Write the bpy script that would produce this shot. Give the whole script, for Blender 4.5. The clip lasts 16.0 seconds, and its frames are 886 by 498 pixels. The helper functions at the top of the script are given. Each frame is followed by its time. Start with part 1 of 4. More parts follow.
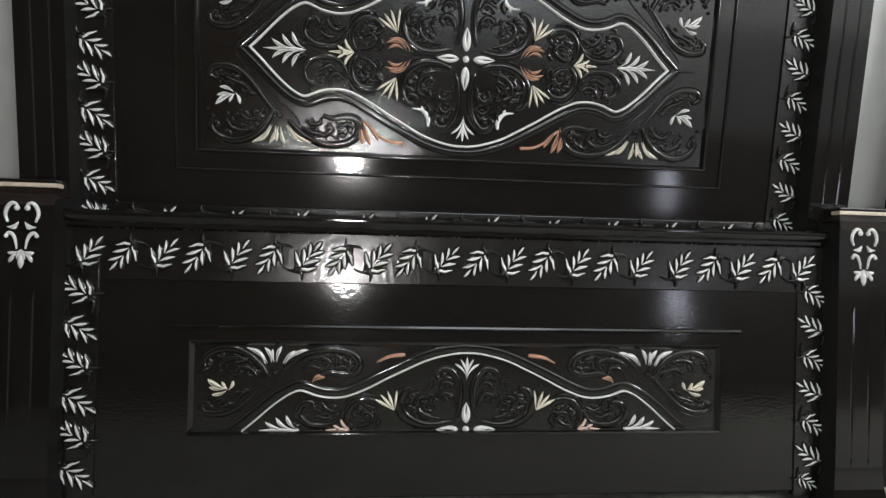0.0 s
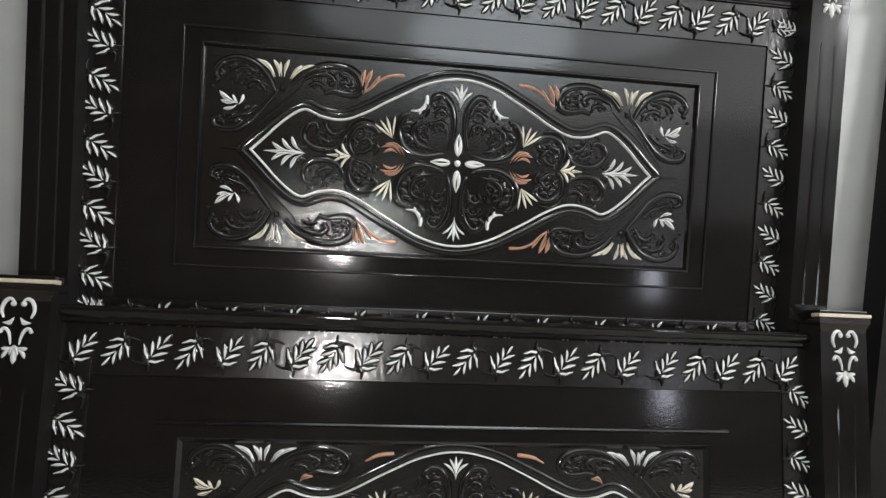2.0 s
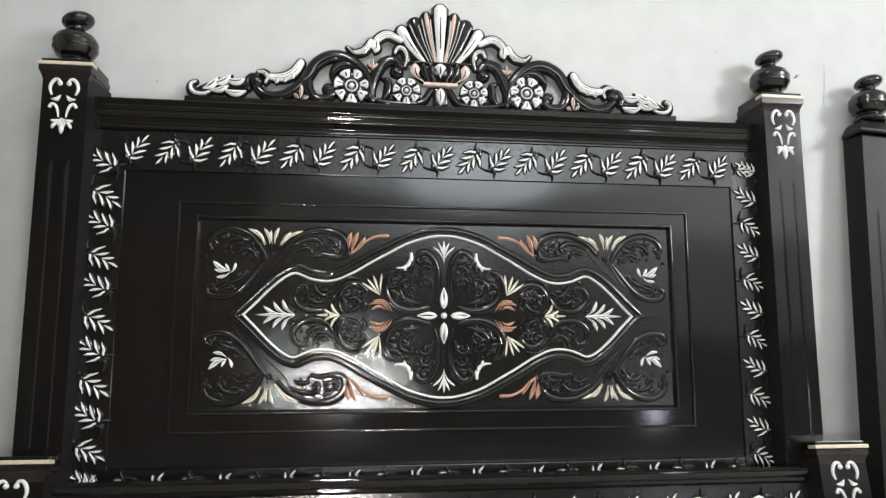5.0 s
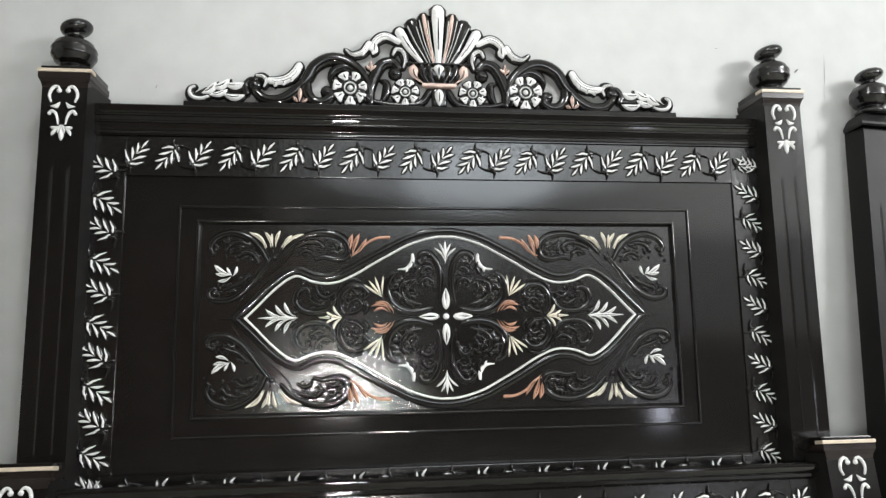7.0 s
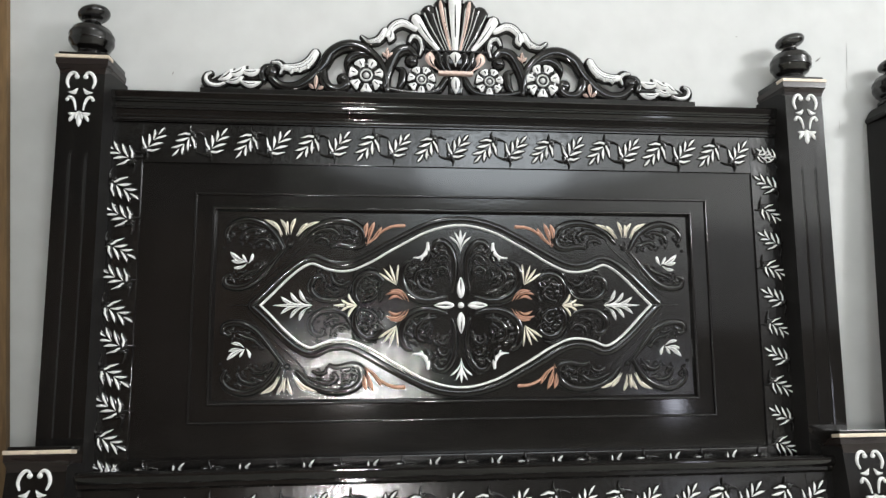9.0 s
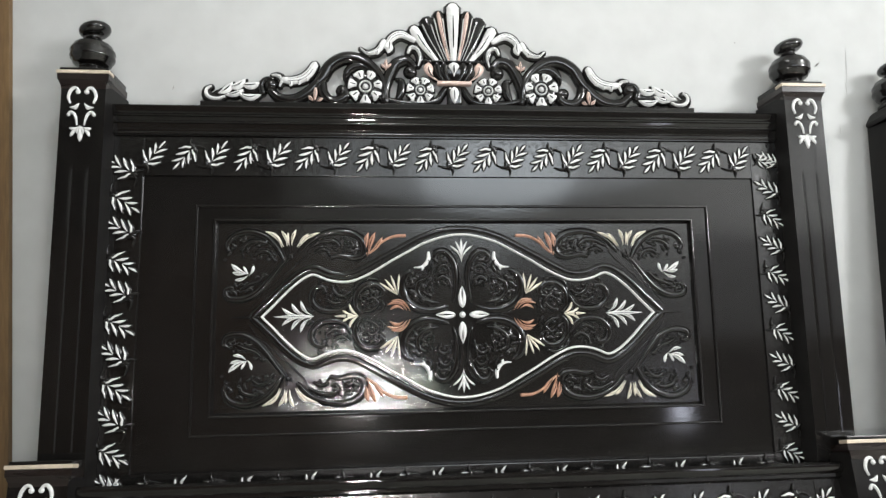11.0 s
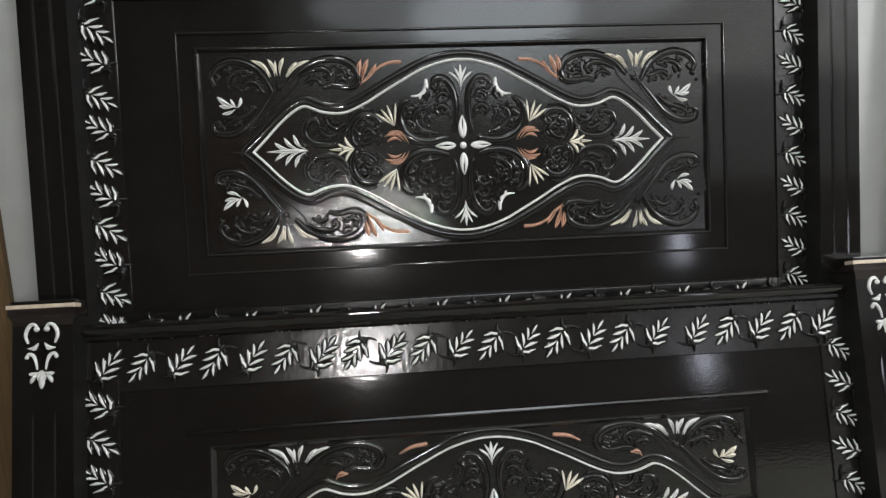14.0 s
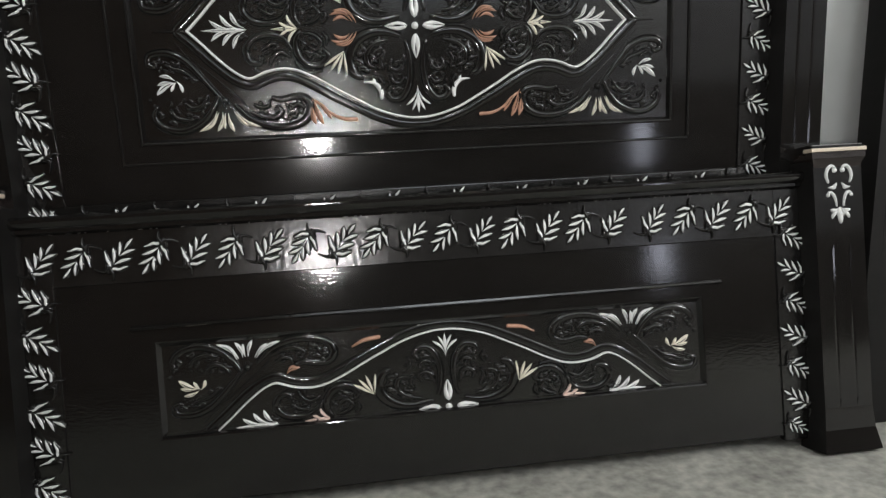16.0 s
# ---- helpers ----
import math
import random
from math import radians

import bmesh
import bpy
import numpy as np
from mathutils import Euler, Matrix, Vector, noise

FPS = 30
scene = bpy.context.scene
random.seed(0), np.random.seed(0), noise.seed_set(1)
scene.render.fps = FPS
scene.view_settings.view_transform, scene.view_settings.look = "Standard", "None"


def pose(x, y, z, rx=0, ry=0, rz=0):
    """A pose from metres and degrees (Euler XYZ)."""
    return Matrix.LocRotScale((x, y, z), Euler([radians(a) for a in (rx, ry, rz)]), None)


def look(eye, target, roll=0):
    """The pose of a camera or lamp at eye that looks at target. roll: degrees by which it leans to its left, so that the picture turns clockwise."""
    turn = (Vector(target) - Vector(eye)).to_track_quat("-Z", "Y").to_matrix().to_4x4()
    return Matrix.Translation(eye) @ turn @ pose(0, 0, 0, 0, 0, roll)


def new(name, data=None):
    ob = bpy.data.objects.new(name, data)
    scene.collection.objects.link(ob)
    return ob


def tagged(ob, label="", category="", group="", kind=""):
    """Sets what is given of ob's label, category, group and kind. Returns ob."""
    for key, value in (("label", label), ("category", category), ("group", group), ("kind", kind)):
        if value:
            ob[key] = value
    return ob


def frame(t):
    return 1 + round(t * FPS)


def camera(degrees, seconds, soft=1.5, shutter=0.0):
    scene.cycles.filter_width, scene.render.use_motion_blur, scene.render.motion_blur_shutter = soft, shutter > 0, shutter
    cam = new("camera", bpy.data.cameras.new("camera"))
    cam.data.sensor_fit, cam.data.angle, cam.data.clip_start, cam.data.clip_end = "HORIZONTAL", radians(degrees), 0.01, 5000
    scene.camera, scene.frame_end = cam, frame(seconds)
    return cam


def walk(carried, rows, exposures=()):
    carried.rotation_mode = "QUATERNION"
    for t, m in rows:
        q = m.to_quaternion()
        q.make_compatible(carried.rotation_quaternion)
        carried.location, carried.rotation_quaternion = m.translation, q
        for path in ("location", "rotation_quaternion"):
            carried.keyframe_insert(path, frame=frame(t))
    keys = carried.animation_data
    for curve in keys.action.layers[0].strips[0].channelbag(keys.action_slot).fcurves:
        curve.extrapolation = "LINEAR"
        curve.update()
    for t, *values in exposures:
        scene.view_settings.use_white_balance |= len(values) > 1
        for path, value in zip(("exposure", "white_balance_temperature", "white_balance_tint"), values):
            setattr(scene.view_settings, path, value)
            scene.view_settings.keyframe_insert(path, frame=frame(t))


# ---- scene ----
cam = camera(64.78, 16.0, 1.4)
# seconds, eye, and the degrees by which it turns left, looks up and leans right
PATH = [
    (0.0, -0.2346, -1.6657, 0.7993, -6.930, -8.432, -2.505),
    (0.5, -0.2368, -1.6717, 0.8116, -7.420, -6.455, -2.632),
    (1.0, -0.2396, -1.6782, 0.8239, -7.559, -5.542, -3.032),
    (1.5, -0.2434, -1.6861, 0.8370, -7.408, -3.956, -3.406),
    (2.0, -0.2461, -1.6957, 0.8522, -7.553, -2.088, -3.254),
    (2.5, -0.2428, -1.7072, 0.8692, -6.388, -0.129, -2.153),
    (3.0, -0.2327, -1.7197, 0.8856, -7.133, 2.755, -0.120),
    (3.5, -0.2225, -1.7309, 0.8994, -5.730, 3.894, 0.440),
    (4.0, -0.2177, -1.7402, 0.9106, -6.425, 5.312, 0.187),
    (4.5, -0.2177, -1.7474, 0.9191, -6.952, 7.110, 0.351),
    (4.7, -0.2203, -1.7525, 0.9250, -7.165, 7.634, -0.033),
    (6.8, -0.2090, -1.7504, 0.9166, -6.792, 8.330, 0.880),
    (7.0, -0.2114, -1.7492, 0.9174, -6.792, 8.206, 0.919),
    (7.5, -0.2136, -1.7473, 0.9184, -6.733, 7.803, 0.699),
    (8.0, -0.2155, -1.7453, 0.9192, -6.427, 7.457, 0.413),
    (8.5, -0.2176, -1.7440, 0.9187, -5.922, 7.151, 0.276),
    (9.0, -0.2196, -1.7436, 0.9176, -5.808, 7.308, 0.320),
    (9.2, -0.2204, -1.7439, 0.9173, -5.993, 8.398, 0.282),
    (11.3, -0.2057, -1.7397, 0.9025, -5.109, 8.416, 1.243),
    (11.5, -0.2072, -1.7369, 0.8987, -4.997, 7.908, 1.332),
    (12.0, -0.2093, -1.7303, 0.8916, -5.669, 6.770, 1.756),
    (12.5, -0.2106, -1.7181, 0.8785, -5.760, 4.896, 2.271),
    (13.0, -0.2104, -1.7025, 0.8651, -5.723, 2.368, 2.345),
    (13.5, -0.2107, -1.6872, 0.8563, -5.997, -0.168, 2.356),
    (14.0, -0.2114, -1.6730, 0.8478, -5.252, -3.204, 2.526),
    (14.5, -0.2083, -1.6596, 0.8348, -6.141, -5.213, 1.958),
    (15.0, -0.1990, -1.6466, 0.8188, -8.368, -6.773, 2.411),
    (15.5, -0.1882, -1.6342, 0.8045, -8.873, -9.222, 2.718),
    (16.0, -0.1804, -1.6227, 0.7940, -7.848, -10.614, 2.579),
]


def view(x, y, z, yaw, pitch, lean):
    a, b = radians(yaw), radians(pitch)
    way = Vector((-math.sin(a) * math.cos(b), math.cos(a) * math.cos(b), math.sin(b)))
    return look((x, y, z), Vector((x, y, z)) + way, -lean)


# the phone opens up a little while the white wall is in view
STOPS = [(0.0, 0.05), (2.0, 0.18), (3.5, 0.42), (7.0, 0.53), (12.0, 0.53), (13.2, 0.33), (14.2, 0.09), (16.0, -0.03)]
walk(cam, [(row[0], view(*row[1:])) for row in PATH], STOPS)

# ---- light ----
FLOOR = -0.026         # height of the floor
WALL = 0.046           # front of the wall behind the bed
world = bpy.data.worlds.new("world")
world.use_nodes = True
scene.world = world
world.node_tree.nodes["Background"].inputs[0].default_value = (0.75, 0.82, 1.0, 1)
world.node_tree.nodes["Background"].inputs[1].default_value = 0.02


def lamp(name, kind, eye, target, energy, colour, size=0.1, size_y=None):
    data = bpy.data.lights.new(name, kind)
    data.energy, data.color = energy, colour
    if kind == "SPOT":
        data.shadow_soft_size, data.spot_size, data.spot_blend = size, radians(size_y), 1.0
    elif kind == "AREA":
        data.shape, data.size, data.size_y = "RECTANGLE", size, size_y or size
    else:
        data.shadow_soft_size = size
    ob = new(name, data)
    ob.matrix_world = look(eye, target)
    return ob


# bulb in the front right of the room, added fill under the ceiling to brighten the wall, tube on the front wall with a
# smaller ellipse added to strengthen its sheen, the phone's own torch, a low slit of daylight at the side
lamp("bulb_light", "POINT", (3.35, -2.6, 2.42), (0.6, 0.0, 1.3), 246, (0.975, 0.985, 1.01), 0.38)
lamp("ceiling_fill_light", "POINT", (-0.15, -1.50, 2.88), (0, 0, 1), 32, (0.98, 0.99, 1.0), 0.16)
lamp("tube_light", "AREA", (0.72, -3.3, 2.32), (0.3, 0.0, 1.3), 7.2, (0.88, 0.95, 1.0), 2.7, 0.6).data.shape = "ELLIPSE"
lamp("tube_glow_light", "AREA", (0.66, -3.2, 2.17), (0.2, 0.0, 1.3), 4.6, (0.84, 0.93, 1.0), 1.15, 0.5).data.shape = "ELLIPSE"
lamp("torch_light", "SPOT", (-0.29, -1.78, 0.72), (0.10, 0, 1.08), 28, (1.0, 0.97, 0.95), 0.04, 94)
lamp("window_light", "AREA", (1.37, -1.9, 0.62), (0.5, 0.0, 0.64), 0.42, (0.82, 0.86, 1.0), 0.08, 0.22)


# ---- materials ----
def material(name, colour, rough, metal=0.0, spread=0.0, grain=40.0, bump=0.0, bump_scale=60.0, stretch=(1, 1, 1), rough_spread=0.1, gleam=0.5, gouge=0.0):
    """A surface whose colour, gloss and relief vary at two scales. stretch squeezes the pattern along an axis, as brush strokes do; gouge: how many chisel dents a metre."""
    m = bpy.data.materials.new(name)
    m.use_nodes = True
    n, l = m.node_tree.nodes, m.node_tree.links
    b = n["Principled BSDF"]
    b.inputs["Metallic"].default_value = metal
    b.inputs["Specular IOR Level"].default_value = gleam
    tc, mp = n.new("ShaderNodeTexCoord"), n.new("ShaderNodeMapping")
    mp.inputs["Scale"].default_value = stretch
    l.new(tc.outputs["Object"], mp.inputs["Vector"])
    big, small = n.new("ShaderNodeTexNoise"), n.new("ShaderNodeTexNoise")
    big.inputs["Scale"].default_value, big.inputs["Detail"].default_value = grain / 8, 5
    small.inputs["Scale"].default_value, small.inputs["Detail"].default_value = grain, 6
    for tex in (big, small):
        l.new(mp.outputs["Vector"], tex.inputs["Vector"])
    mix = n.new("ShaderNodeMath")
    mix.operation = "ADD"
    l.new(big.outputs["Fac"], mix.inputs[0]), l.new(small.outputs["Fac"], mix.inputs[1])
    ramp = n.new("ShaderNodeMapRange")
    ramp.inputs["From Min"].default_value, ramp.inputs["From Max"].default_value = 0.6, 1.4
    ramp.inputs["To Min"].default_value, ramp.inputs["To Max"].default_value = 1 - spread, 1 + spread
    l.new(mix.outputs[0], ramp.inputs["Value"])
    tint = n.new("ShaderNodeVectorMath")
    tint.operation = "SCALE"
    tint.inputs[0].default_value = colour
    l.new(ramp.outputs["Result"], tint.inputs["Scale"])
    l.new(tint.outputs["Vector"], b.inputs["Base Color"])
    gloss = n.new("ShaderNodeMapRange")
    gloss.inputs["From Min"].default_value, gloss.inputs["From Max"].default_value = 0.3, 0.7
    gloss.inputs["To Min"].default_value, gloss.inputs["To Max"].default_value = max(rough - rough_spread, 0.03), rough + rough_spread
    l.new(big.outputs["Fac"], gloss.inputs["Value"])
    l.new(gloss.outputs["Result"], b.inputs["Roughness"])
    if bump:
        relief, bm_node = n.new("ShaderNodeTexNoise"), n.new("ShaderNodeBump")
        relief.inputs["Scale"].default_value, relief.inputs["Detail"].default_value = bump_scale, 2.6
        l.new(mp.outputs["Vector"], relief.inputs["Vector"])
        bm_node.inputs["Strength"].default_value, bm_node.inputs["Distance"].default_value = bump, 0.002
        l.new(relief.outputs["Fac"], bm_node.inputs["Height"])
        if gouge:
            dents, both = n.new("ShaderNodeTexVoronoi"), n.new("ShaderNodeMath")
            dents.feature = "SMOOTH_F1"
            dents.inputs["Scale"].default_value, dents.inputs["Smoothness"].default_value = gouge, 0.35
            both.operation = "MULTIPLY_ADD"
            both.inputs[1].default_value = 1.1
            l.new(mp.outputs["Vector"], dents.inputs["Vector"])
            l.new(dents.outputs["Distance"], both.inputs[0]), l.new(relief.outputs["Fac"], both.inputs[2])
            l.new(both.outputs[0], bm_node.inputs["Height"])
        l.new(bm_node.outputs["Normal"], b.inputs["Normal"])
    return m


LACQUER = material("black_lacquer", (0.0092, 0.0084, 0.0078), 0.11, spread=0.3, grain=30, bump=0.022, bump_scale=60, stretch=(0.7, 1, 1.4), rough_spread=0.02)
POLISH = material("black_lacquer_polished", (0.0092, 0.0084, 0.0078), 0.036, spread=0.3, grain=30, bump=0.06, bump_scale=190, stretch=(1, 1, 2), rough_spread=0.015, gleam=0.6)
MOULDING = material("black_lacquer_moulding", (0.0092, 0.0084, 0.0078), 0.085, spread=0.3, grain=30, bump=0.05, bump_scale=130, stretch=(0.7, 1, 1.5), rough_spread=0.02, gleam=0.6)
SATIN = material("black_lacquer_satin", (0.0092, 0.0084, 0.0078), 0.095, spread=0.3, grain=30, bump=0.085, bump_scale=120, stretch=(0.6, 1, 1.6), rough_spread=0.03, gleam=0.6)
UPRIGHT = material("black_lacquer_upright", (0.0092, 0.0084, 0.0078), 0.10, spread=0.3, grain=30, bump=0.03, bump_scale=40, stretch=(6, 1, 1), rough_spread=0.03)
CARVED = material("black_lacquer_carved", (0.0092, 0.0084, 0.0078), 0.115, spread=0.3, grain=60, bump=0.17, bump_scale=430, rough_spread=0.03, gleam=0.9)
GROUND = material("black_lacquer_chiselled", (0.0092, 0.0084, 0.0078), 0.19, spread=0.3, grain=60, bump=0.14, bump_scale=170, stretch=(1.0, 1, 0.7), rough_spread=0.05, gleam=0.72, gouge=80)
SCROLL = material("black_lacquer_relief", (0.0092, 0.0084, 0.0078), 0.09, spread=0.3, grain=60, bump=0.12, bump_scale=140, rough_spread=0.03, gleam=0.6)
DULL = material("dull_black_paint", (0.0092, 0.0084, 0.0078), 0.50, spread=0.3, grain=40, bump=0.15, bump_scale=90, rough_spread=0.05, gleam=0.25)
TURNED = material("black_lacquer_turned", (0.008, 0.0071, 0.0066), 0.17, spread=0.3, grain=60, bump=0.35, bump_scale=70, rough_spread=0.05, gleam=0.7)
WHITE = material("white_paint", (0.80, 0.80, 0.785), 0.16, spread=0.12, grain=120, bump=0.3, bump_scale=150)
CREAM = material("cream_paint", (0.79, 0.735, 0.61), 0.18, spread=0.14, grain=120, bump=0.3, bump_scale=150)
COPPER = material("copper_paint", (0.48, 0.26, 0.18), 0.24, spread=0.2, grain=120, bump=0.3, bump_scale=150)
PINK = material("pink_paint", (0.74, 0.55, 0.475), 0.35, spread=0.2, grain=120, bump=0.3, bump_scale=150)
GOLD = material("pale_gold_paint", (0.66, 0.56, 0.44), 0.42, spread=0.15, grain=90, bump=0.2, bump_scale=90)
BROWN = material("dark_brown_wood", (0.016, 0.011, 0.0095), 0.3, spread=0.3, grain=30, stretch=(1, 1, 8))
PLASTER = material("white_plaster", (0.56, 0.568, 0.555), 0.75, spread=0.07, grain=14, bump=0.25, bump_scale=7)
# the next three colour unseen walls, picked for their reflections in the lacquer
DARK_WALL = material("unseen_wall_dark", (0.045, 0.035, 0.028), 0.8, spread=0.15, grain=9, bump=0.25, bump_scale=7)
GREY = material("unseen_wall_grey", (0.22, 0.22, 0.225), 0.8, spread=0.1, grain=9, bump=0.25, bump_scale=7)
UMBER = material("unseen_wall_brown", (0.125, 0.072, 0.046), 0.8, spread=0.2, grain=9, bump=0.25, bump_scale=7)
CEILING = material("ceiling_paint", (0.60, 0.60, 0.57), 0.8, spread=0.05, grain=9)
CONCRETE = material("cement_floor", (0.36, 0.355, 0.315), 0.62, spread=0.55, grain=36, bump=0.4, bump_scale=40)
PLY = material("plywood", (0.16, 0.095, 0.04), 0.6, spread=0.35, grain=24, stretch=(8, 8, 0.7), bump=0.3, bump_scale=30)


# ---- building helpers ----
def part(name, bm, mat, parent=None, label="", smooth=True):
    bmesh.ops.recalc_face_normals(bm, faces=bm.faces)
    mesh = bpy.data.meshes.new(name)
    bm.to_mesh(mesh)
    bm.free()
    mesh.materials.append(mat)
    if smooth:
        for p in mesh.polygons:
            p.use_smooth = True
        if smooth == "corners":
            mesh.set_sharp_from_angle(angle=radians(32))
    ob = new(name, mesh)
    ob.parent = parent
    return tagged(ob, label)


def again(ob, name, x=0.0, y=0.0, z=0.0, turn=0.0):
    """Another part on the same mesh, moved and turned in the board's plane."""
    o = new(name, ob.data)
    o.parent = ob.parent
    o.matrix_basis = pose(x, y, z, 0, -turn, 0)
    if "label" in ob:
        tagged(o, ob["label"])
    return o


def thing(name, label, category, m=None, group=""):
    ob = new(name)
    ob.empty_display_size = 0.1
    if m is not None:
        ob.matrix_world = m
    return tagged(ob, label, category, group)


def box(bm, x0, x1, y0, y1, z0, z1, bevel=0.0):
    made = bmesh.ops.create_cube(bm, size=1.0, matrix=Matrix.Translation(((x0 + x1) / 2, (y0 + y1) / 2, (z0 + z1) / 2)) @ Matrix.Diagonal((x1 - x0, y1 - y0, z1 - z0, 1)))
    if bevel:
        edges = list({e for v in made["verts"] for e in v.link_edges})
        bmesh.ops.bevel(bm, geom=edges, offset=bevel, segments=2, profile=0.6, affect="EDGES")
    return bm


def boxed(*size):
    return box(bmesh.new(), *size)


def along_x(prof, x0, x1):
    """A moulding: a closed outline of (y, z) drawn out from x0 to x1."""
    bm = bmesh.new()
    a = [bm.verts.new((x0, y, z)) for y, z in prof]
    b = [bm.verts.new((x1, y, z)) for y, z in prof]
    n = len(prof)
    for i in range(n):
        bm.faces.new((a[i], a[(i + 1) % n], b[(i + 1) % n], b[i]))
    bm.faces.new(a), bm.faces.new(list(reversed(b)))
    return bm


def nested(rects):
    """Rectangles (x0, x1, z0, z1, y) one inside the other, joined by sloping strips."""
    bm = bmesh.new()
    loops = [[bm.verts.new(p) for p in ((x0, y, z0), (x1, y, z0), (x1, y, z1), (x0, y, z1))] for x0, x1, z0, z1, y in rects]
    for a, b in zip(loops, loops[1:]):
        for i in range(4):
            bm.faces.new((a[i], a[(i + 1) % 4], b[(i + 1) % 4], b[i]))
    return bm


def lathe(bm, prof, cx, cy, n=28):
    rings = [[bm.verts.new((cx + r * math.cos(2 * math.pi * i / n), cy + r * math.sin(2 * math.pi * i / n), z)) for i in range(n)] for r, z in prof]
    for a, b in zip(rings, rings[1:]):
        for i in range(n):
            bm.faces.new((a[i], a[(i + 1) % n], b[(i + 1) % n], b[i]))
    bm.faces.new(rings[-1]), bm.faces.new(list(reversed(rings[0])))
    return bm


def glide(pts, per=5):
    """A smooth line through the points."""
    if len(pts) < 3:
        return [Vector(p) for p in pts]
    p = [Vector(pts[0]) * 2 - Vector(pts[1])] + [Vector(q) for q in pts] + [Vector(pts[-1]) * 2 - Vector(pts[-2])]
    out = []
    for i in range(1, len(p) - 2):
        for k in range(per):
            t = k / per
            out.append(0.5 * (2 * p[i] + (p[i + 1] - p[i - 1]) * t + (2 * p[i - 1] - 5 * p[i] + 4 * p[i + 1] - p[i + 2]) * t ** 2
                              + (3 * p[i] - p[i - 1] - 3 * p[i + 1] + p[i + 2]) * t ** 3))
    return out + [p[-2]]


class Carver:
    """Draws relief in the plane of a board: x across, z up, y towards the back. flip mirrors, stretch and shift place the drawing."""

    def __init__(self, flip=(1, 1), shift=(0.0, 0.0), stretch=1.0, y=0.0, full=False):
        self.flip, self.shift, self.stretch, self.y, self.full = flip, shift, stretch, y, full
        self.bm, self.veins = bmesh.new(), []

    def spot(self, p):
        return Vector((p[0] * self.flip[0] + self.shift[0], p[1] * self.flip[1] * self.stretch + self.shift[1]))

    def sweep(self, line, widths, high, arch=6):
        """A rounded ridge along the line, of half-width widths[i] and height high."""
        line = [self.spot(p) for p in line]
        n, rings = len(line), []
        steps = arch * 2 if self.full else arch
        for i, p in enumerate(line):
            d = line[min(i + 1, n - 1)] - line[max(i - 1, 0)]
            d = d.normalized() if d.length else Vector((1, 0))
            side, w = Vector((-d.y, d.x)), max(widths[i], 0.0002)
            h = high * min(1.0, 0.35 + w / max(widths))
            ring = []
            for k in range(steps if self.full else steps + 1):
                a = (2 if self.full else 1) * math.pi * k / steps
                q = p + side * w * math.cos(a)
                ring.append(self.bm.verts.new((q.x, self.y - h * math.sin(a), q.y)))
            rings.append(ring)
        m = len(rings[0])
        for a, b in zip(rings, rings[1:]):
            for k in range(m if self.full else m - 1):
                self.bm.faces.new((a[k], a[(k + 1) % m], b[(k + 1) % m], b[k]))
        if self.full:
            self.bm.faces.new(rings[0]), self.bm.faces.new(list(reversed(rings[-1])))

    def petal(self, base, tip, wide, bend=0.0, high=0.005, blunt=0.5, club=False):
        """A leaf from base to tip; bend bows it sideways, blunt puts its widest place nearer the tip, club rounds its end."""
        a, b = Vector(base), Vector(tip)
        d = b - a
        side = Vector((-d.y, d.x))
        n = 9
        line = [a + d * (i / n) + side * bend * math.sin(math.pi * i / n) for i in range(n + 1)]
        power = math.log(0.5) / math.log(min(max(blunt, 0.1), 0.9))
        widths = [wide / 2 * (0.12 + 0.88 * math.sin(math.pi * min((i / n), 1) ** power)) * (0.25 if i in (0, n) else 1) for i in range(n + 1)]
        if wide >= 0.0085:
            self.veins.append((line[2:8], wide * (0.12 if club else 0.15), high))
        if club:
            widths = [wide / 2 * ((0.4 + 0.6 * i / 8) if i < 8 else (0.93 if i == 8 else 0.55)) for i in range(n + 1)]
            line[8] = line[7] + (line[9] - line[7]) * 0.75
        self.sweep(line, widths, high, 4)

    def vein_lines(self, parent):
        """The dark lines cut along the middle of the painted leaves."""
        for line, wide, high in self.veins:
            c = Carver(self.flip, self.shift, self.stretch, self.y - high * 0.93)
            c.sweep(line, [wide / 2 * (0.4 + 0.6 * math.sin(math.pi * (i + 0.5) / len(line))) for i in range(len(line))], 0.0009, 4)
            part("vein", c.bm, SCROLL, parent)

    def ribbon(self, pts, w0, w1=None, high=0.005, per=5, swell=0.0, vein=False):
        line = glide(pts, per)
        n = len(line) - 1
        w1 = w0 if w1 is None else w1
        widths = [(w0 + (w1 - w0) * i / n) / 2 * (1 + swell * math.sin(math.pi * i / n)) for i in range(n + 1)]
        if vein:
            for off in (-0.30, 0.34):
                side = [Vector((a.y - b.y, b.x - a.x)).normalized() for a, b in zip(line[1:-3], line[3:-1])]
                self.veins.append(([p + q * off * w for p, q, w in zip(line[2:-2], side, widths[2:-2])][:-1 if off < 0 else None], 0.15 * max(widths), high * 0.95))
        if Vector(line[0]) != Vector(line[-1]):       # rounded ends
            first, last = (line[0] - line[1]).normalized(), (line[-1] - line[-2]).normalized()
            line = [line[0] + first * widths[0] * 0.85, line[0] + first * widths[0] * 0.5] + line + [line[-1] + last * widths[-1] * 0.5, line[-1] + last * widths[-1] * 0.85]
            widths = [widths[0] * 0.35, widths[0] * 0.85] + widths + [widths[-1] * 0.85, widths[-1] * 0.35]
        self.sweep(line, widths, high)

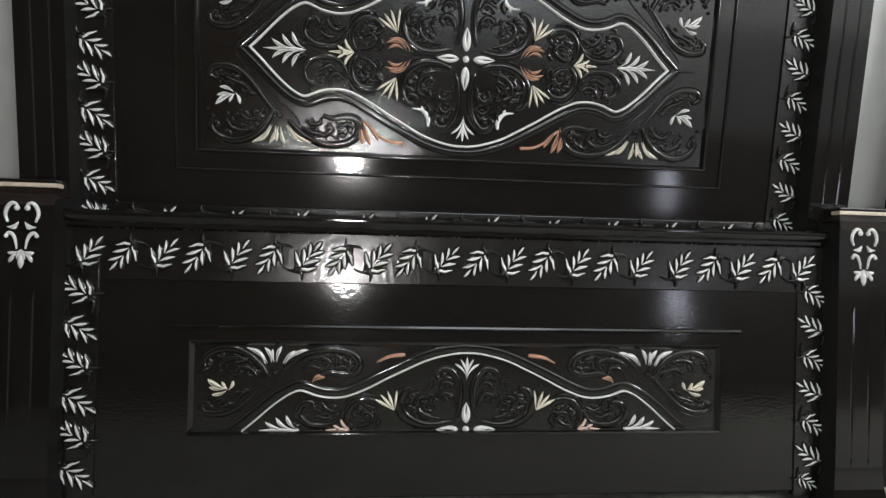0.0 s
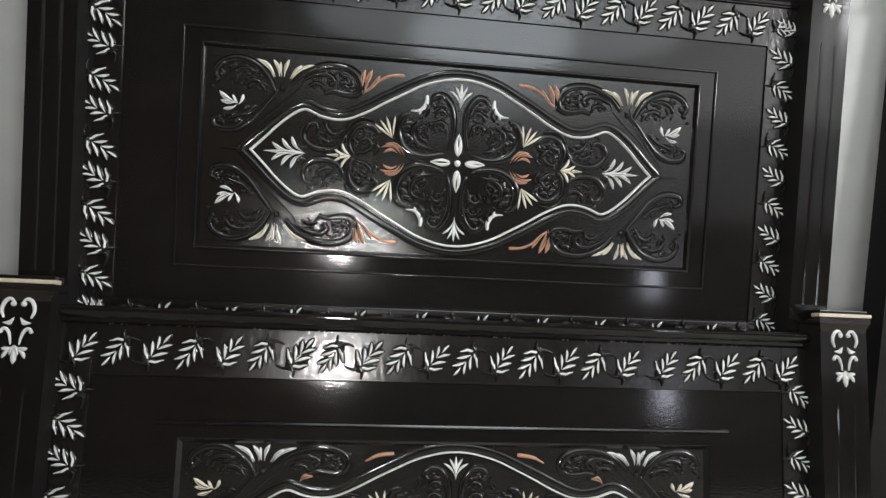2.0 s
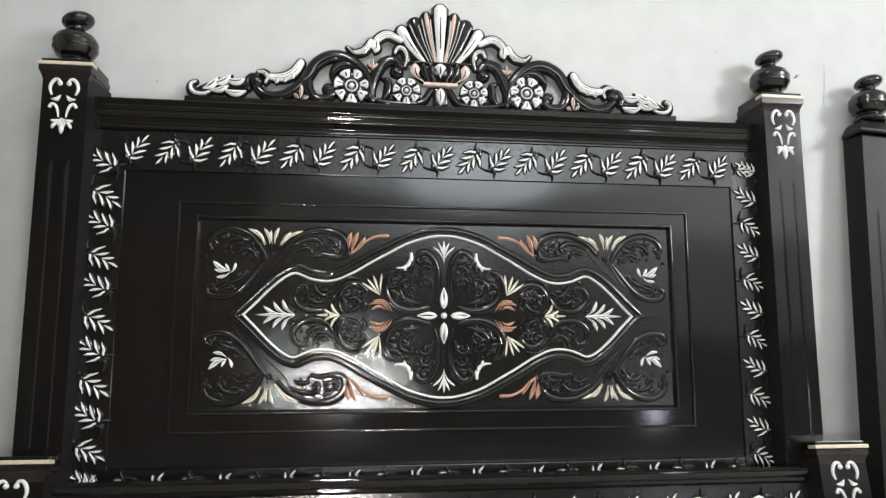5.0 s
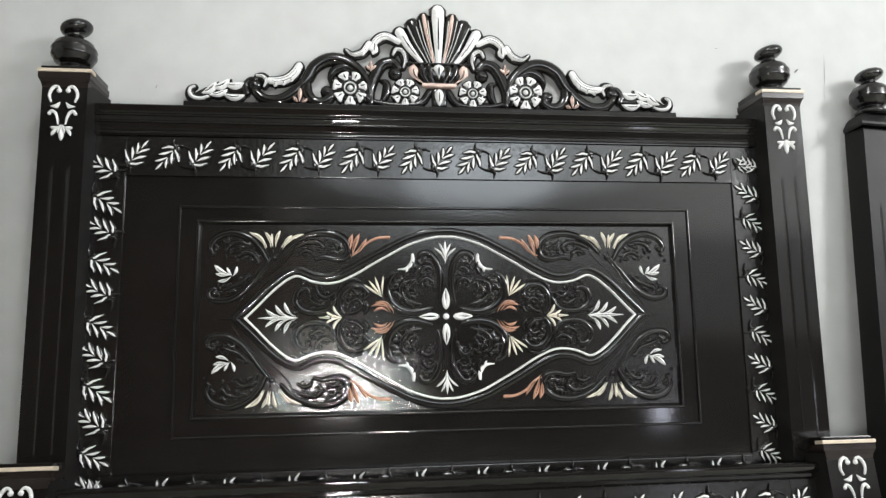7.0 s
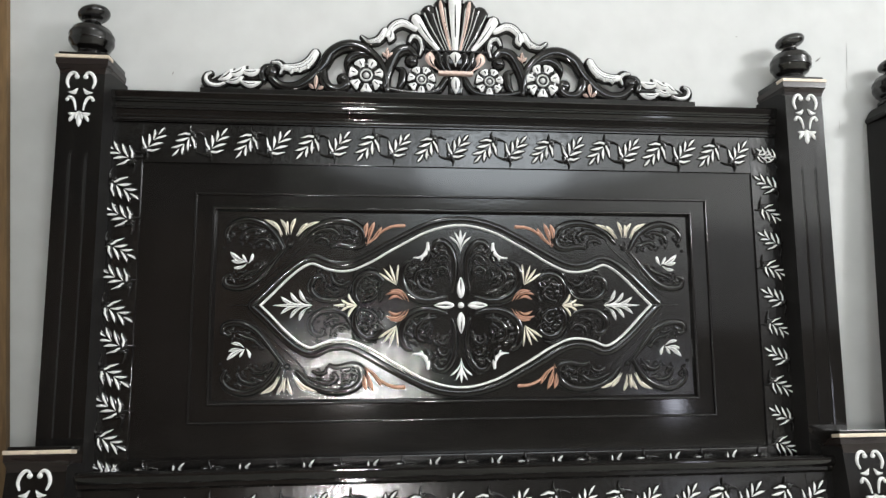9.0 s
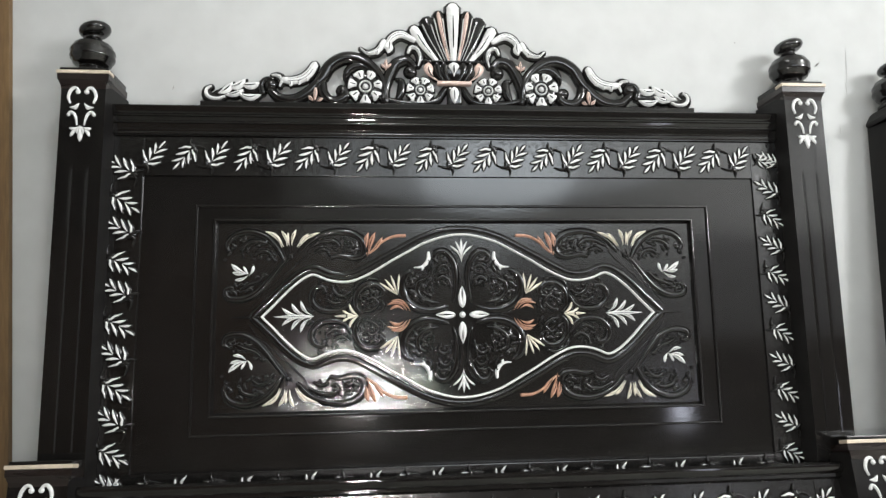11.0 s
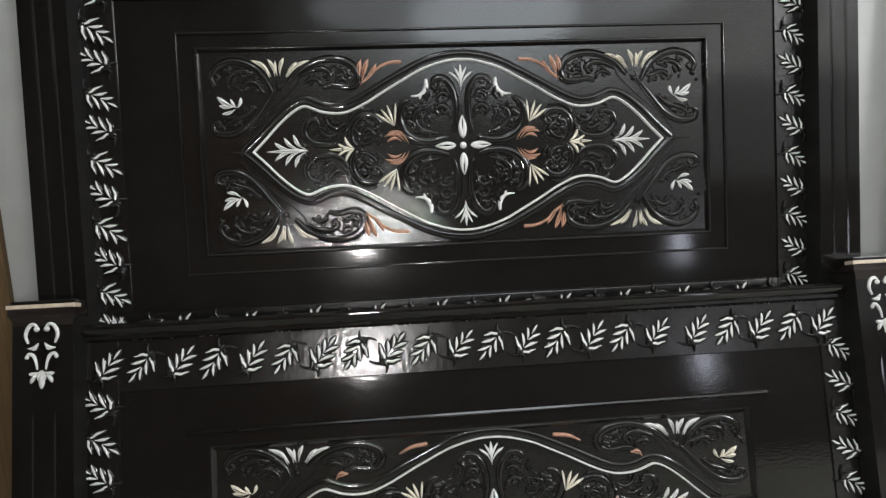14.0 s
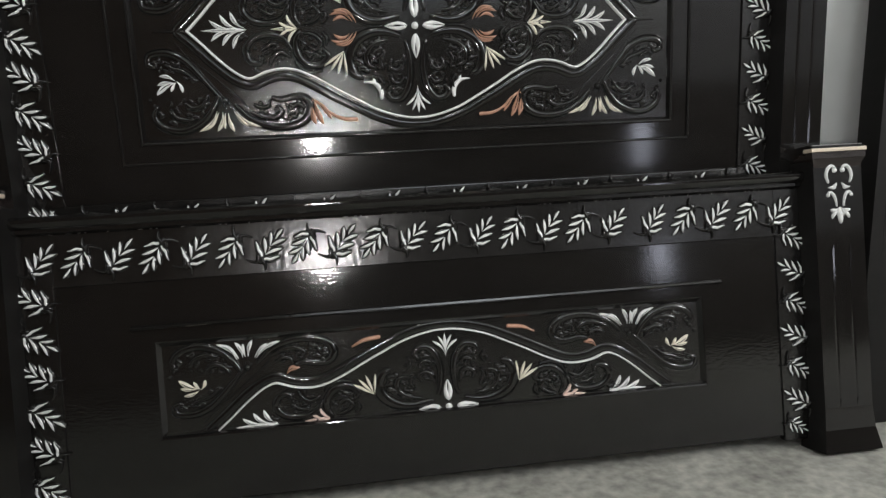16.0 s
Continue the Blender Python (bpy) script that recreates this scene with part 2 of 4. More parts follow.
    def knob(self, x, z, r, high):
        c, rings, n = self.spot((x, z)), [], 10
        for k in range(4):
            a = math.pi / 2 * k / 4
            rings.append([self.bm.verts.new((c.x + r * math.cos(a) * math.cos(2 * math.pi * i / n), self.y - high * math.sin(a),
                                             c.y + r * math.cos(a) * math.sin(2 * math.pi * i / n))) for i in range(n)])
        top = self.bm.verts.new((c.x, self.y - high, c.y))
        for a, b in zip(rings, rings[1:]):
            for i in range(n):
                self.bm.faces.new((a[i], a[(i + 1) % n], b[(i + 1) % n], b[i]))
        for i in range(n):
            self.bm.faces.new((rings[-1][i], rings[-1][(i + 1) % n], top))

    def fan(self, base, tips, wide, high=0.005, bend=0.0, blunt=0.6):
        for i, tip in enumerate(tips):
            self.petal(base, tip, wide, bend * (1 if i % 2 else -1), high, blunt)


# ---- room ----
def slab(name, label, mat, *size):
    return tagged(part(name, boxed(*size), mat, None, smooth=False), label, "wall" if "wall" in name else name, kind="structure")


slab("floor", "grey rough cement floor with pale worn patches", CONCRETE, -3.4, 6.2, -4.6, 0.3, FLOOR - 0.15, FLOOR)
slab("wall_north", "unseen side wall, white to bounce light behind the bed, slightly stained", PLASTER, -3.4, 6.2, WALL, 0.3, FLOOR, 3.0)
# unseen walls, split into made-up colours to shape what the black boards reflect
slab("wall_south", "unseen lower wall, dark for the lacquer to reflect", DARK_WALL, -0.3, 1.9, -4.6, -4.45, FLOOR, 1.95)
slab("wall_south_low", "unseen lower wall, dark for the lacquer to reflect", DARK_WALL, 1.9, 6.2, -4.6, -4.45, FLOOR, 1.0)
slab("wall_south_middle", "unseen middle of the wall, grey to lift the reflection", GREY, 1.9, 6.2, -4.6, -4.45, 1.0, 1.95)
slab("wall_south_side", "unseen lower wall, reddish brown to tint the reflection", UMBER, -3.4, -0.3, -4.6, -4.45, FLOOR, 1.95)
slab("wall_south_upper", "unseen upper wall, white for the lacquer to reflect", PLASTER, -1.05, 6.2, -4.6, -4.45, 1.95, 3.0)
slab("wall_south_corner", "unseen upper wall, dark to end the reflected sheen", DARK_WALL, -3.4, -1.05, -4.6, -4.45, 1.95, 3.0)
# unseen side wall, made white to throw light on the wall at left
slab("wall_west", "unseen side wall, white to bounce light", PLASTER, -3.4, -3.25, -4.45, WALL, FLOOR, 3.0)
slab("wall_east", "unseen lower wall, dark for the lacquer to reflect", DARK_WALL, 6.05, 6.2, -4.45, WALL, FLOOR, 1.95)
slab("wall_east_upper", "unseen upper wall, white for the lacquer to reflect", PLASTER, 6.05, 6.2, -4.45, WALL, 1.95, 3.0)
# unseen ceiling, pale so that it bounces fill light down
slab("ceiling", "unseen plain ceiling, pale to bounce light", CEILING, -3.4, 6.2, -4.6, 0.3, 3.0, 3.15)


GRIME = material("grime", (0.30, 0.29, 0.27), 0.85, spread=0.25, grain=80)


def wall_mark(x, z, long, wide, turn):
    """A scuff on the plaster, thick in its middle."""
    bm = bmesh.new()
    ring = [bm.verts.new((long / 2 * math.cos(a * 0.5236), 0, wide / 2 * math.sin(a * 0.5236) * (0.7 + 0.3 * math.cos(2.1 * a)))) for a in range(12)]
    bm.faces.new(ring)
    bmesh.ops.solidify(bm, geom=bm.faces[:], thickness=0.0006)
    ob = part("scuff", bm, GRIME, bpy.data.objects["wall_north"], "thin grey scuff on the plaster", smooth=False)
    ob.matrix_basis = pose(x, WALL - 0.0003, z, 0, -turn, 0)


for x, z, long, wide, turn in ((1.128, 1.700, 0.110, 0.0018, 86), (1.121, 1.630, 0.050, 0.0014, 92), (1.040, 1.700, 0.022, 0.005, 40), (-0.735, 1.600, 0.012, 0.003, 70), (-0.648, 1.606, 0.008, 0.003, 30), (0.80, 1.760, 0.007, 0.003, 0), (1.09, 1.51, 0.03, 0.0012, 85)):
    wall_mark(x, z, long, wide, turn)


# ---- the carved boards ----
def leaf_sprig(parent, label):
    """A sprig that points up: two pairs of leaflets and one at the tip over a pair of long hooked leaves, white on black carved leaves."""
    leaves = (((-0.0008, -0.022), (-0.0190, 0.0056), 0.0074, -0.05), ((0.001, -0.024), (0.0234, 0.0048), 0.0074, 0.05), ((-0.0005, -0.003), (-0.0138, 0.0230), 0.0068, -0.05),
              ((0.001, -0.003), (0.0201, 0.0250), 0.0068, 0.05), ((0.0025, 0.014), (0.0040, 0.0405), 0.0062, 0.04))
    hooks = ([(0.000, -0.036), (-0.0065, -0.0275), (-0.0155, -0.0225), (-0.0215, -0.0165), (-0.0285, -0.0105)], [(0.000, -0.036), (0.0075, -0.0300), (0.0150, -0.0265), (0.0205, -0.0190), (0.0262, -0.0130)])
    white, black = Carver(y=-0.0020), Carver(y=0.001)
    for base, tip, wide, bend in leaves:
        white.petal(base, tip, wide, bend, 0.0036, 0.55)
        black.petal((base[0] * 1.2, base[1] - 0.003), (tip[0] * 1.12, tip[1] + 0.003), wide + 0.0095, bend, 0.0052, 0.55)
    for line in hooks:
        white.ribbon(line, 0.0048, 0.0022, 0.0036, swell=0.75)
        black.ribbon(line, 0.0125, 0.0085, 0.0052, swell=0.5)
    white.veins = []
    return part("leaf_sprig", white.bm, WHITE, parent, label), part("sprig_back", black.bm, SCROLL, parent)


def sprig_ground(parent):
    """The black blades that sweep back from the foot of a sprig to the edge of the band."""
    made = []
    for line, wide, end in (([(-0.0095, -0.0325), (-0.0050, -0.0400), (-0.0070, -0.0460), (-0.0150, -0.0500), (-0.0270, -0.0525)], 0.0130, 0.0040),
                            ([(0.001, -0.0370), (0.0085, -0.0400), (0.0130, -0.0450), (0.0165, -0.0520)], 0.0125, 0.0040), ([(-0.0010, -0.0360), (0.0010, -0.0440)], 0.0150, 0.0080)):
        c = Carver(y=0.001)
        c.ribbon(line, wide, end, 0.0095)
        made.append(part("curled_leaf", c.bm, SCROLL, parent))
    return made


def acanthus_panel(parent, cx, cz, half_w, z0, z1, y, lower=True, stretch=1.0):
    """The sunk panel with an ogee border, a star, palmettes and black scrollwork. lower: whether the drawing goes on below its middle."""
    panel = part("carved_panel", boxed(cx - half_w - 0.004, cx + half_w + 0.004, y, y + 0.012, z0 - 0.004, z1 + 0.004), CARVED, parent, "black lacquered sunk panel with stippled ground", smooth=False)
    halves = (1, -1) if lower else (1,)
    quads = [(sx, sz) for sx in (1, -1) for sz in halves]

    def put(name, mat, draw, spots, label=""):
        for flip in spots:
            for one in draw if isinstance(draw, tuple) else (draw,):
                c = Carver(flip, (cx, cz), stretch, y + 0.0005)
                one(c)
                part(name, c.bm, mat, panel, label)
                if mat is not SCROLL:
                    c.vein_lines(panel)

    ogee = [(-0.491, 0.0), (-0.463, 0.028), (-0.433, 0.060), (-0.403, 0.087), (-0.381, 0.101), (-0.366, 0.104), (-0.350, 0.098), (-0.333, 0.091),
            (-0.308, 0.086), (-0.283, 0.086), (-0.257, 0.093), (-0.219, 0.112), (-0.180, 0.136), (-0.134, 0.162), (-0.095, 0.183), (-0.055, 0.197), (-0.022, 0.204), (0.0, 0.205)]
    rim = [(-0.512, 0.004), (-0.475, 0.040), (-0.443, 0.073), (-0.411, 0.101), (-0.384, 0.117), (-0.362, 0.121), (-0.343, 0.114), (-0.326, 0.107),
           (-0.306, 0.103), (-0.286, 0.103), (-0.262, 0.110), (-0.226, 0.129), (-0.187, 0.152), (-0.140, 0.178), (-0.099, 0.199), (-0.058, 0.213), (-0.023, 0.219), (0.0, 0.220)]
    put("border_line", WHITE, lambda c: c.ribbon(ogee, 0.0062 if lower else 0.0046, high=0.009, per=4), quads, "white painted ogee border line")
    put("border_ridge", SCROLL, lambda c: c.ribbon(rim, 0.0185, high=0.0042, per=4), quads)

    put("border_tip", SCROLL, lambda c: c.ribbon([(-0.500, 0.0), (-0.530, 0.0), (-0.562, 0.0)], 0.009, 0.002, 0.0042), [(1, 1), (-1, 1)])

    def star(c):
        for dx, dz, reach in ((0, 1, 0.0725), (0, -1, 0.0725), (1, 0, 0.068), (-1, 0, 0.068)):
            if dz >= 0 or lower:
                for bow in (1, -1):
                    c.petal((0.017 * dx, 0.017 * dz), (reach * dx, reach * dz), 0.0104, 0.098 * bow, 0.008, 0.30)
                c.veins = []
                c.veins.append(([Vector((r * dx, r * dz)) for r in (0.020, 0.026, 0.032, 0.040, 0.048)], 0.0050, 0.0062))
        c.knob(0, 0, 0.0082, 0.009)
    put("star_flower", WHITE, star, [(1, 1)], "white four-petalled star")

    put("palmette_leaf", WHITE, lambda c: c.petal((-0.366, 0.0), (-0.462, 0.0), 0.010, 0, 0.006, 0.4), [(1, 1), (-1, 1)], "white painted palmette leaf")
    put("palmette_leaf", WHITE, (lambda c: c.petal((-0.370, 0.003), (-0.398, 0.039), 0.0095, 0.15, 0.006, 0.65), lambda c: c.petal((-0.384, 0.003), (-0.420, 0.033), 0.0095, 0.15, 0.006, 0.65),
                                 lambda c: c.petal((-0.402, 0.003), (-0.443, 0.022), 0.009, 0.12, 0.006, 0.6)), quads, "white painted palmette leaf")

    def small_palmette(c):
        c.petal((-0.258, 0.0), (-0.316, 0.0), 0.009, 0, 0.006, 0.4)
        for side in ((1, -1) if lower else (1,)):
            c.petal((-0.260, 0.002 * side), (-0.280, 0.034 * side), 0.007, 0.15 * side, 0.006)
            c.petal((-0.264, 0.002 * side), (-0.300, 0.018 * side), 0.007, 0.12 * side, 0.006)
    put("small_palmette", CREAM if lower else PINK, small_palmette, [(1, 1), (-1, 1)], "cream painted small palmette" if lower else "pink painted small palmette")

    def curl(c):
        c.petal((-0.130, 0.009), (-0.178, 0.037), 0.009, -0.22, 0.006, 0.6)
        c.petal((-0.138, 0.012), (-0.187, 0.027), 0.009, -0.25, 0.007, 0.6)
        c.petal((-0.146, 0.014), (-0.181, 0.014), 0.008, -0.25, 0.006, 0.6)
    if lower:
        put("copper_curl", COPPER, curl, quads, "copper painted curled leaf")
        put("hook_leaf", WHITE, lambda c: (c.ribbon([(-0.083, 0.158), (-0.083, 0.143), (-0.091, 0.129), (-0.103, 0.122), (-0.119, 0.121)], 0.0075, 0.003, 0.006, swell=0.9),
                                           c.petal((-0.098, 0.127), (-0.100, 0.113), 0.007, 0.1, 0.006)), quads, "white painted hooked leaf")
    put("fan_leaf", CREAM, lambda c: c.fan((-0.161, 0.051), ((-0.207, 0.083), (-0.193, 0.093), (-0.178, 0.102), (-0.157, 0.105)), 0.0066, 0.006), quads, "cream painted fan of leaves")

    def crown_palmette(c):
        c.petal((0, 0.133), (0, 0.194), 0.0075, 0, 0.006, 0.65)
        for s in (1, -1):
            c.petal((0, 0.135), (0.015 * s, 0.188), 0.0058, 0.08 * s, 0.006, 0.7)
            c.petal((0, 0.137), (0.028 * s, 0.176), 0.0058, 0.12 * s, 0.006, 0.7)
    put("crown_palmette", WHITE, crown_palmette, [(1, s) for s in halves], "white painted palmette")

    def blade(foot, goal, wide, bend):
        return lambda c: c.petal(foot, goal, wide, bend, 0.006, 0.64)
    put("corner_leaf", CREAM if lower else WHITE, tuple(blade(*one) for one in (((-0.4450, 0.1725), (-0.4860, 0.2150), 0.0092, -0.14), ((-0.4415, 0.1750), (-0.4700, 0.2130), 0.0080, -0.06), ((-0.4330, 0.1755), (-0.4480, 0.2165), 0.0092, -0.10),
                                                                       ((-0.4270, 0.1765), (-0.4310, 0.2120), 0.0070, 0.05), ((-0.4215, 0.1770), (-0.4110, 0.2190), 0.0092, 0.08), ((-0.4090, 0.1740), (-0.3810, 0.2080), 0.0088, 0.05),
                                                                       ((-0.4055, 0.1725), (-0.3520, 0.2110), 0.0086, 0.12))), quads, "cream painted leaf of a fan" if lower else "white painted leaf of a fan")
    put("side_leaf", WHITE if lower else CREAM, tuple(blade(*one) for one in (((-0.5230, 0.1040), (-0.5130, 0.1290), 0.0082, -0.10), ((-0.5240, 0.1060), (-0.5370, 0.1265), 0.0070, 0.05), ((-0.5240, 0.1070), (-0.5670, 0.1330), 0.0120, 0.10),
                                                                     ((-0.5290, 0.1080), (-0.5640, 0.1120), 0.0085, 0.08), ((-0.5260, 0.1040), (-0.5580, 0.0925), 0.0085, 0.12))), quads, "small white painted leaf" if lower else "small cream painted leaf")

    def copper_fan(c):
        c.petal((-0.236, 0.150), (-0.233, 0.211), 0.0135, 0.10, 0.006, 0.65)
        c.petal((-0.234, 0.152), (-0.216, 0.212), 0.0125, 0.05, 0.006, 0.65)
        c.petal((-0.230, 0.156), (-0.198, 0.200), 0.011, -0.05, 0.006, 0.6)
        c.ribbon([(-0.231, 0.158), (-0.196, 0.189), (-0.170, 0.201), (-0.143, 0.203)], 0.005, 0.009, 0.006)
    if lower:
        put("copper_fan", COPPER, copper_fan, quads, "copper painted fan of leaves")
    else:
        put("copper_leaf", COPPER, (lambda c: c.ribbon([(-0.202, 0.180), (-0.176, 0.194), (-0.144, 0.199)], 0.004, 0.009, 0.006, swell=0.3),
                                    lambda c: c.petal((-0.344, 0.124), (-0.316, 0.138), 0.012, 0.25, 0.006, 0.6)), quads, "copper painted leaf")

    def acanthus(spine, wide, side=1, lobes=0, size=0.018, tip=0.005, first=0.15, last=0.82, high=0.0055):
        """A curved black leaf: a smooth swelling body with a thin rib along its back, scalloped side leaves that end in small balls, and a rounded tip."""
        def draw(c):
            pts = glide(spine, 6)
            m = len(pts) - 1
            ways = [(pts[min(i + 1, m)] - pts[max(i - 1, 0)]).normalized() for i in range(m + 1)]
            outs = [Vector((-d.y, d.x)) * side for d in ways]
            half = [wide / 2 * (0.30 + 0.70 * math.sin(math.pi * (0.10 + 0.75 * i / m))) for i in range(m + 1)]
            c.sweep(pts, [h * (0.4 if i in (0, m) else 1) for i, h in enumerate(half)], high, 6)
            end = m - m // 5
            c.sweep([pts[i] - outs[i] * (half[i] + 0.0012) for i in range(end)], [0.0013 * (0.4 if i in (0, end - 1) else 1) for i in range(end)], high * 0.6, 4)
            for j in range(lobes):
                share = first + (last - first) * j / max(1, lobes - 1)
                i = round(m * share)
                grow = size * (0.70 + 0.30 * math.sin(math.pi * (0.2 + 0.7 * share)))
                foot = pts[i] + outs[i] * half[i] * 0.3
                goal = foot + (ways[i] * 0.55 + outs[i] * 0.83) * grow
                c.petal(foot, goal, grow * 0.60, 0.28 * side, high * (1.0 if j % 2 else 0.85), 0.68)
                ball = goal - (ways[i] * 0.02 + outs[i] * 0.16) * grow
                c.knob(ball.x, ball.y, grow * (0.26 if j % 2 else 0.21), high * (1.2 if j % 2 else 1.05))
            c.veins = []
            if tip:
                c.knob(pts[-1].x, pts[-1].y, tip, high * 1.3)
        put("acanthus_leaf", SCROLL, draw, quads)

    # small chip-carved curls that fill the inside of the scrolls: middle, half-sizes, how many, which way they turn
    c = Carver((1, 1), (cx, cz), stretch, y + 0.0005)
    for c.flip in quads:
        rnd = random.Random(41)
        for mid_x, mid_z, rx, rz, count, spin in ((-0.047, 0.118, 0.026, 0.040, 15, 1), (-0.100, 0.066, 0.040, 0.042, 20, -1), (-0.230, 0.044, 0.028, 0.030, 14, 1), (-0.318, 0.046, 0.042, 0.026, 16, -1),
                                                  (-0.300, 0.182, 0.046, 0.022, 16, -1), (-0.512, 0.172, 0.046, 0.030, 17, 1), (-0.530, 0.072, 0.036, 0.018, 11, -1)):
            for k in range(count):
                a, r = 2.4 * k, math.sqrt((k + 0.6) / count)
                x, z = mid_x + rx * r * math.cos(a), mid_z + rz * r * math.sin(a)
                way = a + spin * (1.2 + 0.7 * rnd.random())
                long, wide = 0.009 + 0.006 * rnd.random(), 0.0050 + 0.0025 * rnd.random()
                c.petal((x, z), (x + long * math.cos(way), z + long * math.sin(way)), wide, 0.32 * spin, 0.0036 + 0.0020 * rnd.random(), 0.62)
    tagged(part("carved_infill", c.bm, SCROLL, panel), "small black chip-carved curls inside the scrolls", kind="stuff")
    # the two wreaths beside the star
    acanthus([(-0.024, 0.030), (-0.017, 0.062), (-0.015, 0.100), (-0.022, 0.136), (-0.040, 0.160), (-0.060, 0.160), (-0.070, 0.146), (-0.062, 0.135)], 0.0163, 1, 3, 0.0257, 0.0060, 0.20, 0.74)
    acanthus([(-0.034, 0.022), (-0.070, 0.012), (-0.108, 0.016), (-0.139, 0.038), (-0.151, 0.072), (-0.141, 0.101), (-0.124, 0.112)], 0.0238, -1, 4, 0.0324, 0.0045, 0.22, 0.90)
    acanthus([(-0.028, 0.062), (-0.033, 0.086), (-0.047, 0.097), (-0.061, 0.088), (-0.057, 0.074)], 0.0112, 1, 2, 0.0175, 0.0042)
    acanthus([(-0.060, 0.030), (-0.092, 0.038), (-0.111, 0.058), (-0.109, 0.082), (-0.094, 0.090)], 0.0137, -1, 3, 0.0216, 0.0045)
    acanthus([(-0.030, 0.114), (-0.041, 0.126), (-0.054, 0.122), (-0.060, 0.110)], 0.0100, 1, 1, 0.0135, 0.0036)
    acanthus([(-0.088, 0.108), (-0.080, 0.124), (-0.083, 0.138)], 0.0088, 1, 1, 0.0121, 0.0032)
    acanthus([(-0.074, 0.058), (-0.082, 0.074), (-0.076, 0.092)], 0.0088, 1, 1, 0.0121, 0.0032)
    # the wreath towards the point of the border
    acanthus([(-0.252, 0.004), (-0.264, 0.026), (-0.262, 0.054), (-0.243, 0.076), (-0.215, 0.079), (-0.197, 0.062), (-0.204, 0.047)], 0.0187, -1, 4, 0.0257, 0.0050)
    acanthus([(-0.246, 0.010), (-0.226, 0.014), (-0.210, 0.030), (-0.222, 0.046), (-0.236, 0.040)], 0.0112, 1, 2, 0.0149, 0.0038)
    acanthus([(-0.206, 0.008), (-0.196, 0.022), (-0.198, 0.036)], 0.0088, 1, 1, 0.0121, 0.0032)
    acanthus([(-0.268, 0.066), (-0.258, 0.084), (-0.238, 0.095), (-0.212, 0.092)], 0.0100, -1, 2, 0.0135, 0.0036)
    acanthus([(-0.272, 0.050), (-0.288, 0.022), (-0.318, 0.012), (-0.351, 0.017), (-0.372, 0.040), (-0.366, 0.066), (-0.346, 0.073), (-0.338, 0.061)], 0.0163, 1, 3, 0.0230, 0.0055)
    acanthus([(-0.276, 0.062), (-0.296, 0.050), (-0.314, 0.058), (-0.322, 0.076)], 0.0112, -1, 2, 0.0162, 0.0044)
    acanthus([(-0.300, 0.034), (-0.318, 0.032), (-0.336, 0.044)], 0.0100, -1, 2, 0.0149, 0.0040)
    # the two long stems that run out beside the border from its point to the fan in the corner
    put("corner_stem", SCROLL, (lambda c: c.ribbon([(-0.520, 0.020), (-0.488, 0.064), (-0.462, 0.098), (-0.440, 0.128), (-0.416, 0.158)], 0.0016, 0.0050, 0.0032, swell=0.3),
                                lambda c: c.ribbon([(-0.496, 0.048), (-0.468, 0.076), (-0.440, 0.102), (-0.410, 0.130), (-0.384, 0.158), (-0.374, 0.186)], 0.0014, 0.0042, 0.0030, swell=0.3),
                                lambda c: c.ribbon([(-0.478, 0.092), (-0.452, 0.120), (-0.434, 0.146), (-0.428, 0.166)], 0.0014, 0.0042, 0.0030, swell=0.3)), quads)
    # the scroll from the corner fan that winds in beside the copper one
    acanthus([(-0.405, 0.158), (-0.378, 0.188), (-0.349, 0.205), (-0.314, 0.213), (-0.276, 0.209), (-0.251, 0.193), (-0.243, 0.170), (-0.252, 0.152), (-0.276, 0.147), (-0.304, 0.152), (-0.322, 0.148)], 0.0187, -1, 5, 0.0257, 0.0062, 0.22, 0.78)
    acanthus([(-0.376, 0.174), (-0.349, 0.188), (-0.322, 0.190), (-0.306, 0.178), (-0.312, 0.166)], 0.0125, -1, 2, 0.0162, 0.0042)
    acanthus([(-0.366, 0.158), (-0.350, 0.168), (-0.334, 0.164), (-0.330, 0.154)], 0.0100, -1, 1, 0.0135, 0.0040)
    acanthus([(-0.296, 0.196), (-0.276, 0.186), (-0.270, 0.172)], 0.0088, -1, 1, 0.0135, 0.0036)
    # the scrolls beyond the fan, above and below the small leaves
    acanthus([(-0.438, 0.136), (-0.446, 0.154), (-0.458, 0.174), (-0.483, 0.199), (-0.523, 0.213), (-0.560, 0.203), (-0.577, 0.180), (-0.570, 0.160)], 0.0163, 1, 4, 0.0230, 0.0055, 0.20, 0.82)
    acanthus([(-0.432, 0.148), (-0.459, 0.114), (-0.478, 0.089), (-0.504, 0.061), (-0.537, 0.045), (-0.571, 0.048), (-0.579, 0.066), (-0.566, 0.074)], 0.0163, -1, 4, 0.0216, 0.0055, 0.25, 0.85)
    acanthus([(-0.460, 0.136), (-0.474, 0.158), (-0.494, 0.164), (-0.508, 0.154)], 0.0112, 1, 2, 0.0162, 0.0042)
    acanthus([(-0.482, 0.182), (-0.508, 0.190), (-0.532, 0.182), (-0.540, 0.166)], 0.0112, 1, 2, 0.0162, 0.0042)
    acanthus([(-0.484, 0.104), (-0.504, 0.086), (-0.526, 0.078), (-0.542, 0.070)], 0.0100, -1, 2, 0.0149, 0.0038)
    put("corner_bud", SCROLL, (lambda c: c.knob(-0.424, 0.150, 0.0075, 0.009), lambda c: c.knob(-0.582, 0.1425, 0.0042, 0.008), lambda c: c.knob(-0.574, 0.156, 0.0040, 0.008), lambda c: c.knob(-0.292, 0.171, 0.0042, 0.008)), quads)
    return panel


